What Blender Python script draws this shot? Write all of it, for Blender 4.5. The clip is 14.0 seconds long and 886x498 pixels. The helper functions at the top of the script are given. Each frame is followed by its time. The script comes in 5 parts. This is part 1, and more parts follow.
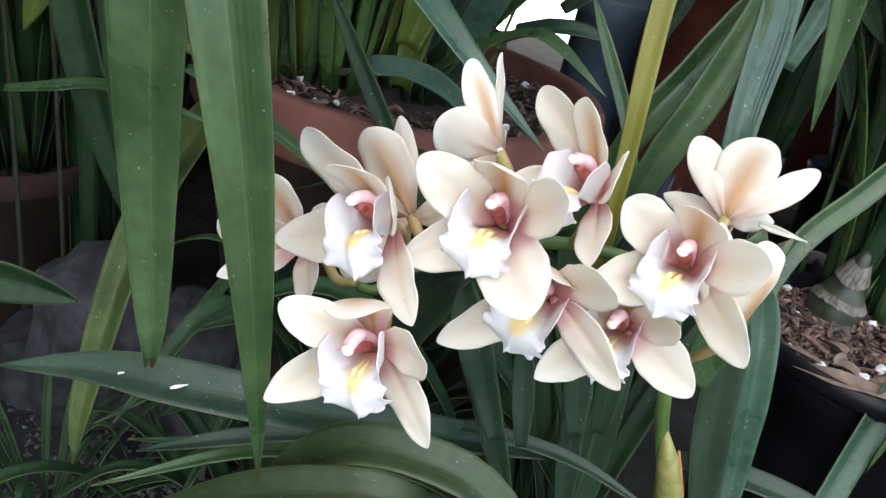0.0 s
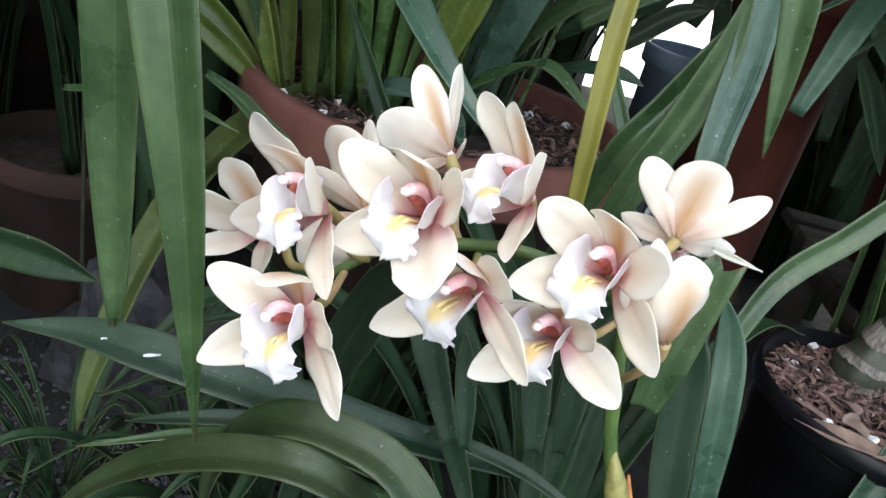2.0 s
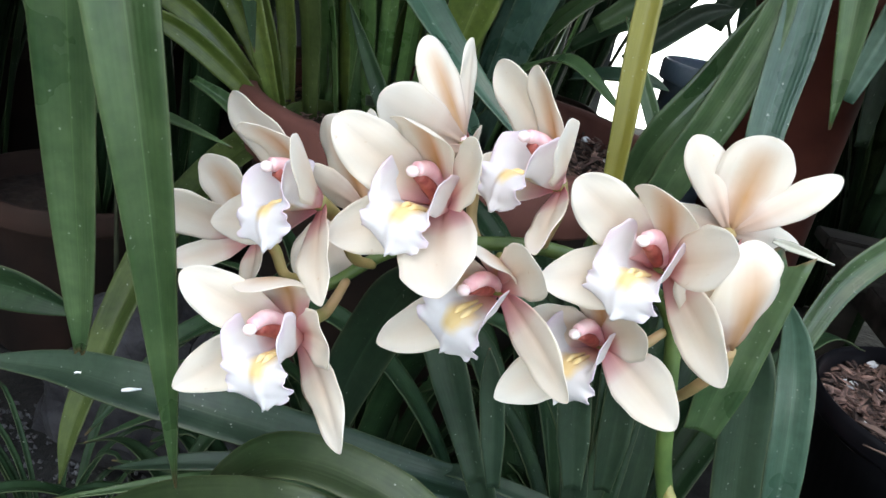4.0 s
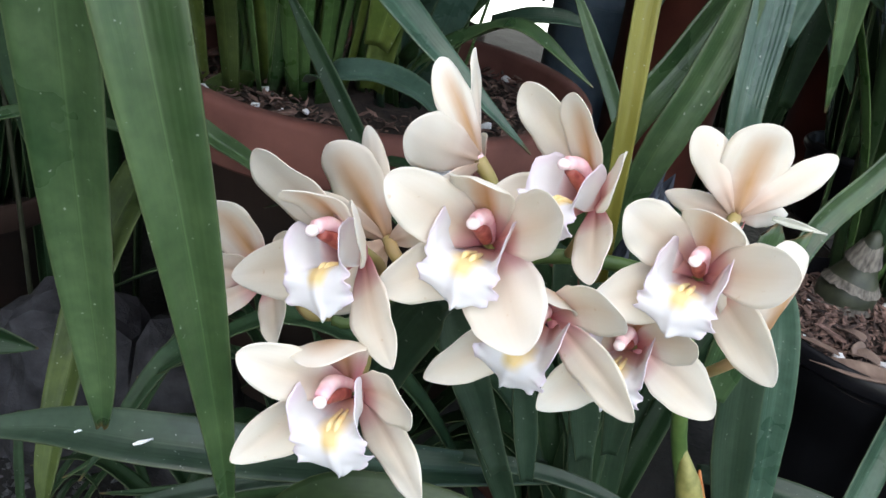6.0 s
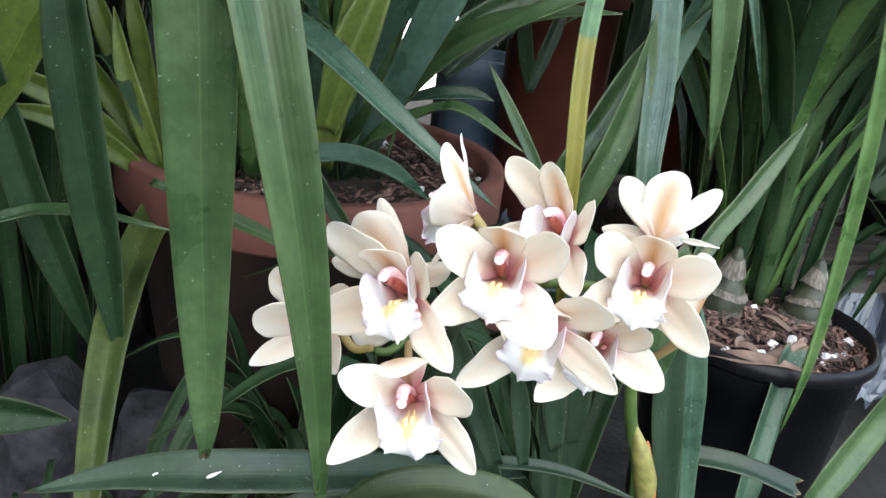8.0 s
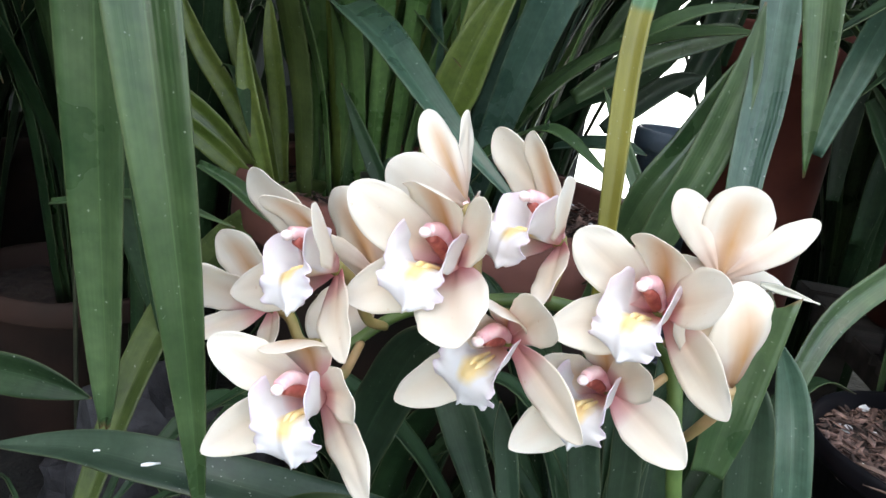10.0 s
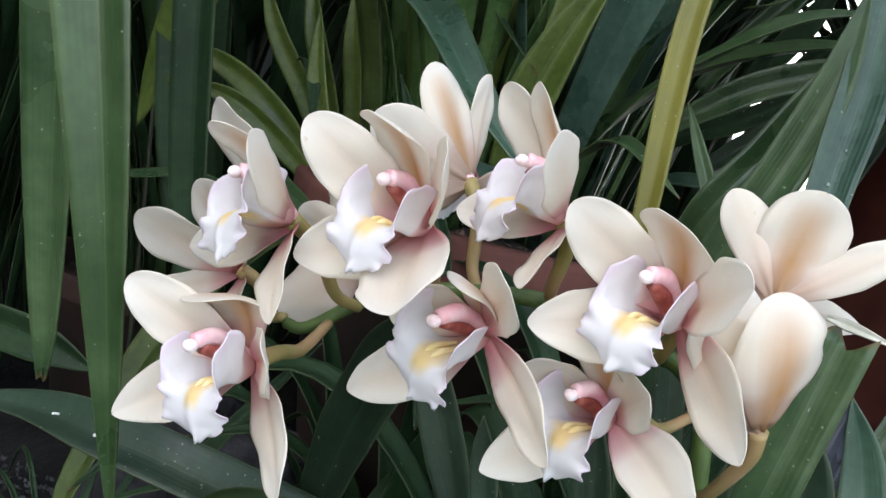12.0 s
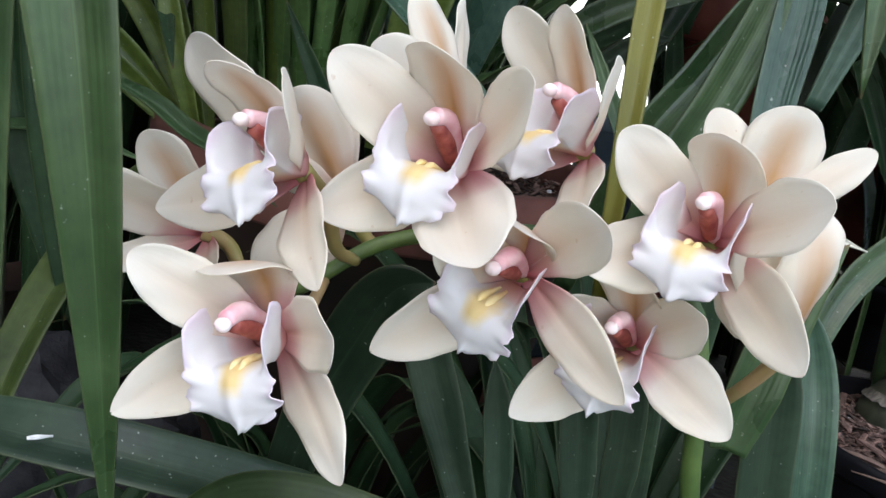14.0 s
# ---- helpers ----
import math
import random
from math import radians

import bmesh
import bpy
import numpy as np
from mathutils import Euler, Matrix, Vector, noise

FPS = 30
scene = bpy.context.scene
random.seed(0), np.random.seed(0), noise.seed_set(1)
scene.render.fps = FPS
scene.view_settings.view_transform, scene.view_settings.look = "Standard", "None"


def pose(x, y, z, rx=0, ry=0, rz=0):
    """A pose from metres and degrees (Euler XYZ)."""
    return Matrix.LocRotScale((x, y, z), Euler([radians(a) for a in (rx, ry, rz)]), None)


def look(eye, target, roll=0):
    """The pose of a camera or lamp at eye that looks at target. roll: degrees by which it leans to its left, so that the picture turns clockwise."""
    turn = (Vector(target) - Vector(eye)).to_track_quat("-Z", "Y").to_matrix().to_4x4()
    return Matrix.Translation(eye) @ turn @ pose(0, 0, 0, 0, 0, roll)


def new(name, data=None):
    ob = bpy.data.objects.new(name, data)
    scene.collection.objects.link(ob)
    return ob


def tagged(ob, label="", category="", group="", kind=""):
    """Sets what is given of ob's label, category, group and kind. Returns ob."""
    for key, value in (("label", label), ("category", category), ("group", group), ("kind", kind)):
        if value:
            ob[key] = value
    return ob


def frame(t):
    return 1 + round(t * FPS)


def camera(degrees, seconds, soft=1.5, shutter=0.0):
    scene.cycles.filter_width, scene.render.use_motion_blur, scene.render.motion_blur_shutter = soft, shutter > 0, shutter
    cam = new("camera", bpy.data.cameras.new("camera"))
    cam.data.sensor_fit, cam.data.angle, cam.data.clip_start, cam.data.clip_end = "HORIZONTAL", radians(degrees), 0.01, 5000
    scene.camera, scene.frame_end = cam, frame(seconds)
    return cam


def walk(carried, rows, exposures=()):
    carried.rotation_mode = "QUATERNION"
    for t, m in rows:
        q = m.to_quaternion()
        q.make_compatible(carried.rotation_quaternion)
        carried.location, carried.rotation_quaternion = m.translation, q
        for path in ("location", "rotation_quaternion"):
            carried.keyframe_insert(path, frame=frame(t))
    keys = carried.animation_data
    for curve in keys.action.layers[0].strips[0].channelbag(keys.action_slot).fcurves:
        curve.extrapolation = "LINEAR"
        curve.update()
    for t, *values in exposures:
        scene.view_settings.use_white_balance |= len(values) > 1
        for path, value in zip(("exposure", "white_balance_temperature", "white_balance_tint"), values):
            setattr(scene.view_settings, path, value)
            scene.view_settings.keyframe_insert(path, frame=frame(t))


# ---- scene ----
cam = camera(56.4, 14.0)
METRES, EYE, TILT, LEAN, TURN = 1.2, 0.57, -27.0, -12.0, 0.0
ROWS = [
    (0.0, 0.0, 0.0, 0.0, -0.0, 0.0, -0.0),
    (0.5, 0.0328, 0.006, -0.0124, 5.4, -0.14, -2.32),
    (1.0, 0.0394, 0.0, -0.0124, 4.75, 0.17, -2.4),
    (1.5, 0.0271, -0.0112, -0.0235, 2.43, 0.16, 0.6),
    (2.0, 0.0694, -0.0134, -0.023, 6.9, 3.55, -5.17),
    (2.2, 0.0871, -0.0042, -0.0283, 10.95, 4.16, -7.56),
    (4.3, 0.0539, 0.0391, -0.0354, 6.82, 6.90, -0.66),
    (4.5, 0.0375, 0.0247, -0.0297, 4.57, 6.67, 1.05),
    (5.0, 0.0004, 0.0026, -0.0233, 0.48, 4.44, 3.38),
    (5.5, 0.0028, 0.0164, -0.0034, -0.64, 2.32, 4.18),
    (6.0, 0.005, 0.0378, 0.0095, -0.49, -0.25, 3.89),
    (6.5, -0.0187, 0.0256, 0.0134, -2.5, -0.84, 7.73),
    (7.0, -0.035, -0.006, 0.0294, -8.54, -0.14, 10.3),
    (7.5, -0.0551, -0.0488, 0.0412, -13.26, 2.8, 14.31),
    (8.0, -0.0665, -0.0508, 0.0082, -9.82, 2.7, 10.03),
    (8.2, -0.0589, -0.0489, -0.0040, -7.08, 4.16, 9.20),
    (10.3, 0.0690, 0.0382, -0.0567, 9.18, 12.81, -3.02),
    (10.5, 0.076, 0.0506, -0.0649, 10.42, 13.24, -5.14),
    (11.0, 0.095, 0.09, -0.0753, 12.73, 14.49, -8.44),
    (11.5, 0.098, 0.0962, -0.0681, 13.73, 15.91, -8.88),
    (12.0, 0.0952, 0.0849, -0.0612, 14.12, 15.92, -8.86),
    (12.5, 0.0794, 0.039, -0.0347, 8.38, 16.57, -5.35),
    (13.0, 0.0395, -0.0235, -0.0028, 0.73, 19.15, 0.32),
    (13.5, 0.019, 0.051, -0.0502, -1.31, 15.48, -0.51),
    (14.0, 0.0238, 0.0909, -0.0587, 1.15, 12.13, -0.52),
]
walk(cam, [(t, pose(0, 0, EYE, TILT, LEAN, TURN) @ pose(METRES * x, METRES * y, METRES * z, 90 + pitch, roll, yaw)) for t, x, y, z, yaw, pitch, roll in ROWS],
     exposures=[(0, 1.26, 6850, 7.5), (2.2, 1.30, 6850, 7.5), (4.5, 1.10, 6800, 7), (5.5, 1.07, 6850, 7.5), (6.5, 1.16, 6850, 8), (7.5, 1.46, 6900, 7.5), (8.2, 1.58, 6950, 7.5), (10.4, 1.12, 6850, 9), (11.5, 0.91, 6850, 9.5), (12.5, 0.87, 6750, 9), (12.8, 1.36, 6700, 6), (13.0, 1.66, 6650, 4), (13.5, 1.28, 6750, 7.5), (14.0, 0.86, 6800, 9.5)])


# ---- sky, sun, exposure ----
world = bpy.data.worlds.new("world")
scene.world = world
world.use_nodes = True
wn = world.node_tree.nodes
sky = wn.new("ShaderNodeTexSky")
sky.sky_type, sky.sun_disc = "NISHITA", False
sky.sun_elevation, sky.sun_rotation = radians(58), radians(200)
world.node_tree.links.new(sky.outputs[0], wn["Background"].inputs[0])
wn["Background"].inputs[1].default_value = 0.235
sun = new("sun", bpy.data.lights.new("sun", "SUN"))
sun.data.energy, sun.data.angle, sun.data.color = 1.90, radians(150), (1.0, 0.97, 0.92)
sun.matrix_world = look((-0.4, -1.9, 2.3), (0, 0.4, 0.3))


# ---- materials ----
def mat(name, rough=0.6, spec=0.5):
    m = bpy.data.materials.new(name)
    m.use_nodes = True
    b = m.node_tree.nodes["Principled BSDF"]
    b.inputs["Roughness"].default_value = rough
    b.inputs["Specular IOR Level"].default_value = spec
    return m, m.node_tree, b


def ramp(nt, stops):
    r = nt.nodes.new("ShaderNodeValToRGB")
    e = r.color_ramp.elements
    while len(e) < len(stops):
        e.new(0.5)
    for s, (p, c) in zip(e, stops):
        s.position, s.color = p, (*c, 1)
    return r


def noise_node(nt, scale, detail=3.0, coord="Object", stretch=None):
    tc = nt.nodes.new("ShaderNodeTexCoord")
    n = nt.nodes.new("ShaderNodeTexNoise")
    n.inputs["Scale"].default_value, n.inputs["Detail"].default_value = scale, detail
    src = tc.outputs[coord]
    if stretch:
        mp = nt.nodes.new("ShaderNodeMapping")
        mp.inputs["Scale"].default_value = stretch
        nt.links.new(src, mp.inputs[0])
        src = mp.outputs[0]
    nt.links.new(src, n.inputs["Vector"])
    return n


def mix(nt, a, b, fac, mode="MIX"):
    m = nt.nodes.new("ShaderNodeMix")
    m.data_type, m.blend_type = "RGBA", mode
    for sock, v in ((m.inputs[0], fac), (m.inputs[6], a), (m.inputs[7], b)):
        if isinstance(v, (int, float)):
            sock.default_value = v
        elif isinstance(v, tuple):
            sock.default_value = (*v, 1)
        else:
            nt.links.new(v, sock)
    return m.outputs[2]


def bump(nt, b, height, strength=0.3, dist=0.001):
    n = nt.nodes.new("ShaderNodeBump")
    n.inputs["Strength"].default_value, n.inputs["Distance"].default_value = strength, dist
    nt.links.new(height, n.inputs["Height"])
    nt.links.new(n.outputs[0], b.inputs["Normal"])


def uv_axes(nt):
    u = nt.nodes.new("ShaderNodeUVMap")
    s = nt.nodes.new("ShaderNodeSeparateXYZ")
    nt.links.new(u.outputs[0], s.inputs[0])
    return s.outputs[0], s.outputs[1]


def math_node(nt, op, a, b=0.0):
    n = nt.nodes.new("ShaderNodeMath")
    n.operation = op
    for i, v in enumerate((a, b)):
        if isinstance(v, (int, float)):
            n.inputs[i].default_value = v
        else:
            nt.links.new(v, n.inputs[i])
    return n.outputs[0]


def translucent(nt, b, colour, amount):
    t = nt.nodes.new("ShaderNodeBsdfTranslucent")
    m = nt.nodes.new("ShaderNodeMixShader")
    out = nt.nodes["Material Output"]
    m.inputs[0].default_value = amount
    nt.links.new(colour, t.inputs[0])
    nt.links.new(b.outputs[0], m.inputs[1])
    nt.links.new(t.outputs[0], m.inputs[2])
    nt.links.new(m.outputs[0], out.inputs[0])


def tepal_mat(name, blush, claw_tone=(0.62, 0.19, 0.24)):
    """Cream tepal: rose at the claw, a tan band of blush down the middle, fine veins."""
    m, nt, b = mat(name, 0.55, 0.25)
    u, v = uv_axes(nt)
    claw = ramp(nt, [(0.0, claw_tone), (0.13, tuple(0.42 * c + 0.58 * d for c, d in zip(claw_tone, (0.83, 0.72, 0.64)))), (0.20, (0.86, 0.785, 0.71)), (0.36, (0.875, 0.832, 0.745)), (0.8, (0.88, 0.852, 0.79)), (1.0, (0.86, 0.81, 0.735))])
    nt.links.new(v, claw.inputs[0])
    mid = math_node(nt, "ABSOLUTE", math_node(nt, "SUBTRACT", u, 0.5))
    n = noise_node(nt, 90.0, 3.0)
    band = ramp(nt, [(0.0, (1, 1, 1)), (0.12, (0.7, 0.7, 0.7)), (0.30, (0, 0, 0))])
    nt.links.new(math_node(nt, "ADD", mid, math_node(nt, "MULTIPLY", math_node(nt, "SUBTRACT", n.outputs[0], 0.5), 0.12)), band.inputs[0])
    lng = ramp(nt, [(0.0, (0.5, 0.5, 0.5)), (0.2, (1, 1, 1)), (0.52, (0.55, 0.55, 0.55)), (0.74, (0, 0, 0))])
    nt.links.new(v, lng.inputs[0])
    fac = math_node(nt, "MULTIPLY", math_node(nt, "MULTIPLY", band.outputs[0], lng.outputs[0]), blush)
    col = mix(nt, claw.outputs[0], (0.66, 0.40, 0.19), fac)
    w = math_node(nt, "SINE", math_node(nt, "MULTIPLY", u, 75.0))
    patch = noise_node(nt, 35.0, 4.0)
    pr = ramp(nt, [(0.3, (0.985, 0.958, 0.92)), (0.7, (1.0, 1.0, 1.0))])
    nt.links.new(patch.outputs[0], pr.inputs[0])
    col = mix(nt, col, pr.outputs[0], 1.0, "MULTIPLY")
    wv = math_node(nt, "SINE", math_node(nt, "ADD", math_node(nt, "MULTIPLY", u, 58.0), math_node(nt, "MULTIPLY", n.outputs[0], 5.0)))
    vein = ramp(nt, [(0.6, (1, 1, 1)), (1.0, (0.996, 0.994, 0.990))])
    nt.links.new(math_node(nt, "ADD", math_node(nt, "MULTIPLY", wv, 0.5), 0.5), vein.inputs[0])
    col = mix(nt, col, vein.outputs[0], 1.0, "MULTIPLY")
    freck = noise_node(nt, 260.0, 2.0)
    fr = ramp(nt, [(0.73, (0, 0, 0)), (0.79, (1, 1, 1))])
    nt.links.new(freck.outputs[0], fr.inputs[0])
    col = mix(nt, col, (0.60, 0.42, 0.24), math_node(nt, "MULTIPLY", fr.outputs[0], 0.35))
    nt.links.new(col, b.inputs["Base Color"])
    bump(nt, b, math_node(nt, "ADD", math_node(nt, "MULTIPLY", w, 0.12), math_node(nt, "MULTIPLY", patch.outputs[0], 4.0)), 0.10, 0.0003)
    translucent(nt, b, col, 0.48)
    return m


def leaf_mat(name, dark, light, yellow=None, rough=0.38, spec=0.45):
    """Strap leaf: pale midrib, parallel veins, blotches and chalky specks."""
    m, nt, b = mat(name, rough, spec)
    u, v = uv_axes(nt)
    n = noise_node(nt, 22.0, 4.0)
    base = ramp(nt, [(0.3, dark), (0.72, light)])
    nt.links.new(n.outputs[0], base.inputs[0])
    col = base.outputs[0]
    veins = math_node(nt, "SINE", math_node(nt, "ADD", math_node(nt, "MULTIPLY", u, 70.0), math_node(nt, "MULTIPLY", n.outputs[0], 6.0)))
    vr = ramp(nt, [(0.0, (0.98, 0.982, 0.98)), (1.0, (1, 1, 1))])
    nt.links.new(math_node(nt, "ADD", math_node(nt, "MULTIPLY", veins, 0.5), 0.5), vr.inputs[0])
    col = mix(nt, col, vr.outputs[0], 1.0, "MULTIPLY")
    mott = noise_node(nt, 170.0, 5.0)
    mr = ramp(nt, [(0.32, (0.80, 0.82, 0.80)), (0.68, (1.12, 1.10, 1.08))])
    nt.links.new(mott.outputs[0], mr.inputs[0])
    col = mix(nt, col, mr.outputs[0], 1.0, "MULTIPLY")
    info = nt.nodes.new("ShaderNodeObjectInfo")
    tone = ramp(nt, [(0.0, (0.78, 0.80, 0.74)), (0.5, (1.0, 1.0, 1.0)), (1.0, (1.14, 1.1, 1.2))])
    nt.links.new(info.outputs["Random"], tone.inputs[0])
    col = mix(nt, col, tone.outputs[0], 1.0, "MULTIPLY")
    mid = math_node(nt, "ABSOLUTE", math_node(nt, "SUBTRACT", u, 0.5))
    rib = ramp(nt, [(0.0, (1, 1, 1)), (0.035, (0, 0, 0))])
    nt.links.new(mid, rib.inputs[0])
    col = mix(nt, col, tuple(min(1, c * 1.8) for c in light), math_node(nt, "MULTIPLY", rib.outputs[0], 0.35))
    # Shade in the midrib crease, painted as a thin dark line.
    groove_shade = ramp(nt, [(0.0, (0.55, 0.58, 0.55)), (0.010, (0.62, 0.65, 0.62)), (0.016, (1, 1, 1))])
    nt.links.new(math_node(nt, "ABSOLUTE", math_node(nt, "SUBTRACT", u, 0.512)), groove_shade.inputs[0])
    col = mix(nt, col, groove_shade.outputs[0], 0.8, "MULTIPLY")
    # Fold shading painted in: one half darker, the other lighter.
    fold_shade = ramp(nt, [(0.0, (0.90, 0.91, 0.90)), (0.49, (0.90, 0.91, 0.90)), (0.51, (1.08, 1.07, 1.09)), (1.0, (1.08, 1.07, 1.09))])
    nt.links.new(u, fold_shade.inputs[0])
    col = mix(nt, col, fold_shade.outputs[0], 1.0, "MULTIPLY")
    if yellow:
        yr = ramp(nt, [(0.0, (1, 1, 1)), (yellow - 0.004, (1, 1, 1)), (yellow + 0.004, (0, 0, 0))])
        nt.links.new(v, yr.inputs[0])
        yn = ramp(nt, [(0.3, (0.11, 0.105, 0.014)), (0.7, (0.185, 0.175, 0.03))])
        nt.links.new(n.outputs[0], yn.inputs[0])
        col = mix(nt, col, yn.outputs[0], yr.outputs[0])
    cmb = nt.nodes.new("ShaderNodeCombineXYZ")
    nt.links.new(math_node(nt, "MULTIPLY", u, 14.0), cmb.inputs[0])
    nt.links.new(math_node(nt, "MULTIPLY", v, 2.2), cmb.inputs[1])
    nt.links.new(math_node(nt, "MULTIPLY", info.outputs["Random"], 40.0), cmb.inputs[2])
    streak = nt.nodes.new("ShaderNodeTexNoise")
    streak.inputs["Scale"].default_value, streak.inputs["Detail"].default_value = 1.0, 4.0
    nt.links.new(cmb.outputs[0], streak.inputs["Vector"])
    sk = ramp(nt, [(0.32, (0.94, 0.95, 0.935)), (0.68, (1.045, 1.035, 1.03))])
    nt.links.new(streak.outputs[0], sk.inputs[0])
    col = mix(nt, col, sk.outputs[0], 1.0, "MULTIPLY")
    edge = ramp(nt, [(0.472, (0, 0, 0)), (0.492, (1, 1, 1))])
    nt.links.new(mid, edge.inputs[0])
    col = mix(nt, col, (0.20, 0.22, 0.11), math_node(nt, "MULTIPLY", edge.outputs[0], 0.18))
    dry = ramp(nt, [(0.985, (0, 0, 0)), (1.0, (1, 1, 1))])
    nt.links.new(v, dry.inputs[0])
    col = mix(nt, col, (0.16, 0.10, 0.05), math_node(nt, "MULTIPLY", dry.outputs[0], 0.8))
    sp = noise_node(nt, 420.0, 1.0)
    sr = ramp(nt, [(0.74, (0, 0, 0)), (0.80, (1, 1, 1))])
    nt.links.new(sp.outputs[0], sr.inputs[0])
    col = mix(nt, col, (0.42, 0.46, 0.40), math_node(nt, "MULTIPLY", sr.outputs[0], 0.5))
    nt.links.new(col, b.inputs["Base Color"])
    rr = ramp(nt, [(0.3, (rough - 0.08,) * 3), (0.7, (rough + 0.14,) * 3)])
    nt.links.new(n.outputs[0], rr.inputs[0])
    nt.links.new(rr.outputs[0], b.inputs["Roughness"])
    bump(nt, b, math_node(nt, "ADD", veins, math_node(nt, "MULTIPLY", streak.outputs[0], 8.0)), 0.10, 0.0004)
    translucent(nt, b, col, 0.12)
    return m


def plain_mat(name, c1, c2, scale, rough=0.7, bumpy=0.3, dist=0.002, spec=0.4, detail=5.0, stretch=None, vary=0.0):
    m, nt, b = mat(name, rough, spec)
    n = noise_node(nt, scale, detail, stretch=stretch)
    r = ramp(nt, [(0.3, c1), (0.7, c2)])
    nt.links.new(n.outputs[0], r.inputs[0])
    col = r.outputs[0]
    if vary:
        info = nt.nodes.new("ShaderNodeObjectInfo")
        geo = nt.nodes.new("ShaderNodeNewGeometry")
        t = ramp(nt, [(0.0, (1 - vary,) * 3), (1.0, (1 + vary,) * 3)])
        nt.links.new(math_node(nt, "FRACT", math_node(nt, "ADD", info.outputs["Random"], geo.outputs["Random Per Island"])), t.inputs[0])
        col = mix(nt, col, t.outputs[0], 1.0, "MULTIPLY")
    nt.links.new(col, b.inputs["Base Color"])
    fine = noise_node(nt, scale * 7, 3.0)
    bump(nt, b, math_node(nt, "ADD", n.outputs[0], math_node(nt, "MULTIPLY", fine.outputs[0], 0.4)), bumpy, dist)
    return m


def lip_mat():
    """White lip, lavender towards the frilled edge, yellow smear down the throat."""
    m, nt, b = mat("lip_white", 0.5, 0.3)
    u, v = uv_axes(nt)
    n = noise_node(nt, 140.0, 3.0)
    mid = math_node(nt, "ABSOLUTE", math_node(nt, "SUBTRACT", u, 0.5))
    edge = ramp(nt, [(0.38, (0.85, 0.84, 0.85)), (0.54, (0.79, 0.69, 0.77))])
    nt.links.new(math_node(nt, "ADD", mid, math_node(nt, "MULTIPLY", math_node(nt, "SUBTRACT", n.outputs[0], 0.5), 0.2)), edge.inputs[0])
    yl = ramp(nt, [(0.05, (1, 1, 1)), (0.15, (0, 0, 0))])
    nt.links.new(math_node(nt, "ADD", mid, math_node(nt, "MULTIPLY", math_node(nt, "SUBTRACT", n.outputs[0], 0.5), 0.10)), yl.inputs[0])
    ylv = ramp(nt, [(0.2, (0.4, 0.4, 0.4)), (0.38, (1, 1, 1)), (0.64, (1, 1, 1)), (0.76, (0, 0, 0))])
    nt.links.new(v, ylv.inputs[0])
    col = mix(nt, edge.outputs[0], (0.87, 0.66, 0.25), math_node(nt, "MULTIPLY", yl.outputs[0], math_node(nt, "MULTIPLY", ylv.outputs[0], 0.85)))
    th = ramp(nt, [(0.0, (0.66, 0.28, 0.26)), (0.10, (0.84, 0.56, 0.53)), (0.22, (1, 1, 1))])
    nt.links.new(v, th.inputs[0])
    col = mix(nt, col, th.outputs[0], 1.0, "MULTIPLY")
    nt.links.new(col, b.inputs["Base Color"])
    bump(nt, b, n.outputs[0], 0.25, 0.0006)
    translucent(nt, b, col, 0.34)
    return m


TEPAL = tepal_mat("tepal_cream", 0.25)
TEPAL_BLUSH = tepal_mat("tepal_blush", 1.0)
TEPAL_BACK = tepal_mat("tepal_back", 1.0, (0.55, 0.36, 0.24))
TEPAL_BACK_PALE = tepal_mat("tepal_back_pale", 0.2, (0.62, 0.46, 0.36))
LIP = lip_mat()
CALLUS = plain_mat("callus_yellow", (0.83, 0.62, 0.26), (0.87, 0.74, 0.42), 300, 0.5, 0.2, 0.0004)
COLUMN = plain_mat("column_rose", (0.74, 0.30, 0.36), (0.90, 0.66, 0.66), 130, 0.4, 0.15, 0.0004)
THROAT = plain_mat("throat_dark_red", (0.22, 0.035, 0.030), (0.46, 0.13, 0.10), 260, 0.45, 0.1, 0.0003)
CAP = plain_mat("anther_cap", (0.86, 0.66, 0.66), (0.9, 0.82, 0.81), 200, 0.45, 0.1, 0.0003)
PEDICEL = plain_mat("pedicel_tan_green", (0.20, 0.20, 0.05), (0.42, 0.26, 0.14), 40, 0.5, 0.15, 0.0005)
STEM = plain_mat("stem_green", (0.040, 0.078, 0.018), (0.095, 0.150, 0.040), 60, 0.42, 0.15, 0.0005)
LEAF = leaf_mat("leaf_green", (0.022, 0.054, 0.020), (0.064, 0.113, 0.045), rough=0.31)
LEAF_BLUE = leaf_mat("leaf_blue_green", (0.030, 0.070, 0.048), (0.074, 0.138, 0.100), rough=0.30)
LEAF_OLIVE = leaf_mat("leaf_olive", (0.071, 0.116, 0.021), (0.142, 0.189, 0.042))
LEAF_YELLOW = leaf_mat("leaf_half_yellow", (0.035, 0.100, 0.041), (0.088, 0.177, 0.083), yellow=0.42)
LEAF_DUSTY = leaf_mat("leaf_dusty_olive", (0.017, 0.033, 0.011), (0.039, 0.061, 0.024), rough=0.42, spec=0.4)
# Leaf green darkened so its colour holds the shade beneath the blooms.
LEAF_SHADED = leaf_mat("leaf_deep_green", (0.010, 0.026, 0.014), (0.028, 0.054, 0.030), rough=0.42, spec=0.4)
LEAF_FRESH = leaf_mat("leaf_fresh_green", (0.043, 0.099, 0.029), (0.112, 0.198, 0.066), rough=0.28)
# Darker copy of the olive leaf: shade in its colour, less sheen.
LEAF_OLIVE_SHADED = leaf_mat("leaf_matt_olive", (0.028, 0.047, 0.011), (0.068, 0.097, 0.026), rough=0.5, spec=0.25)
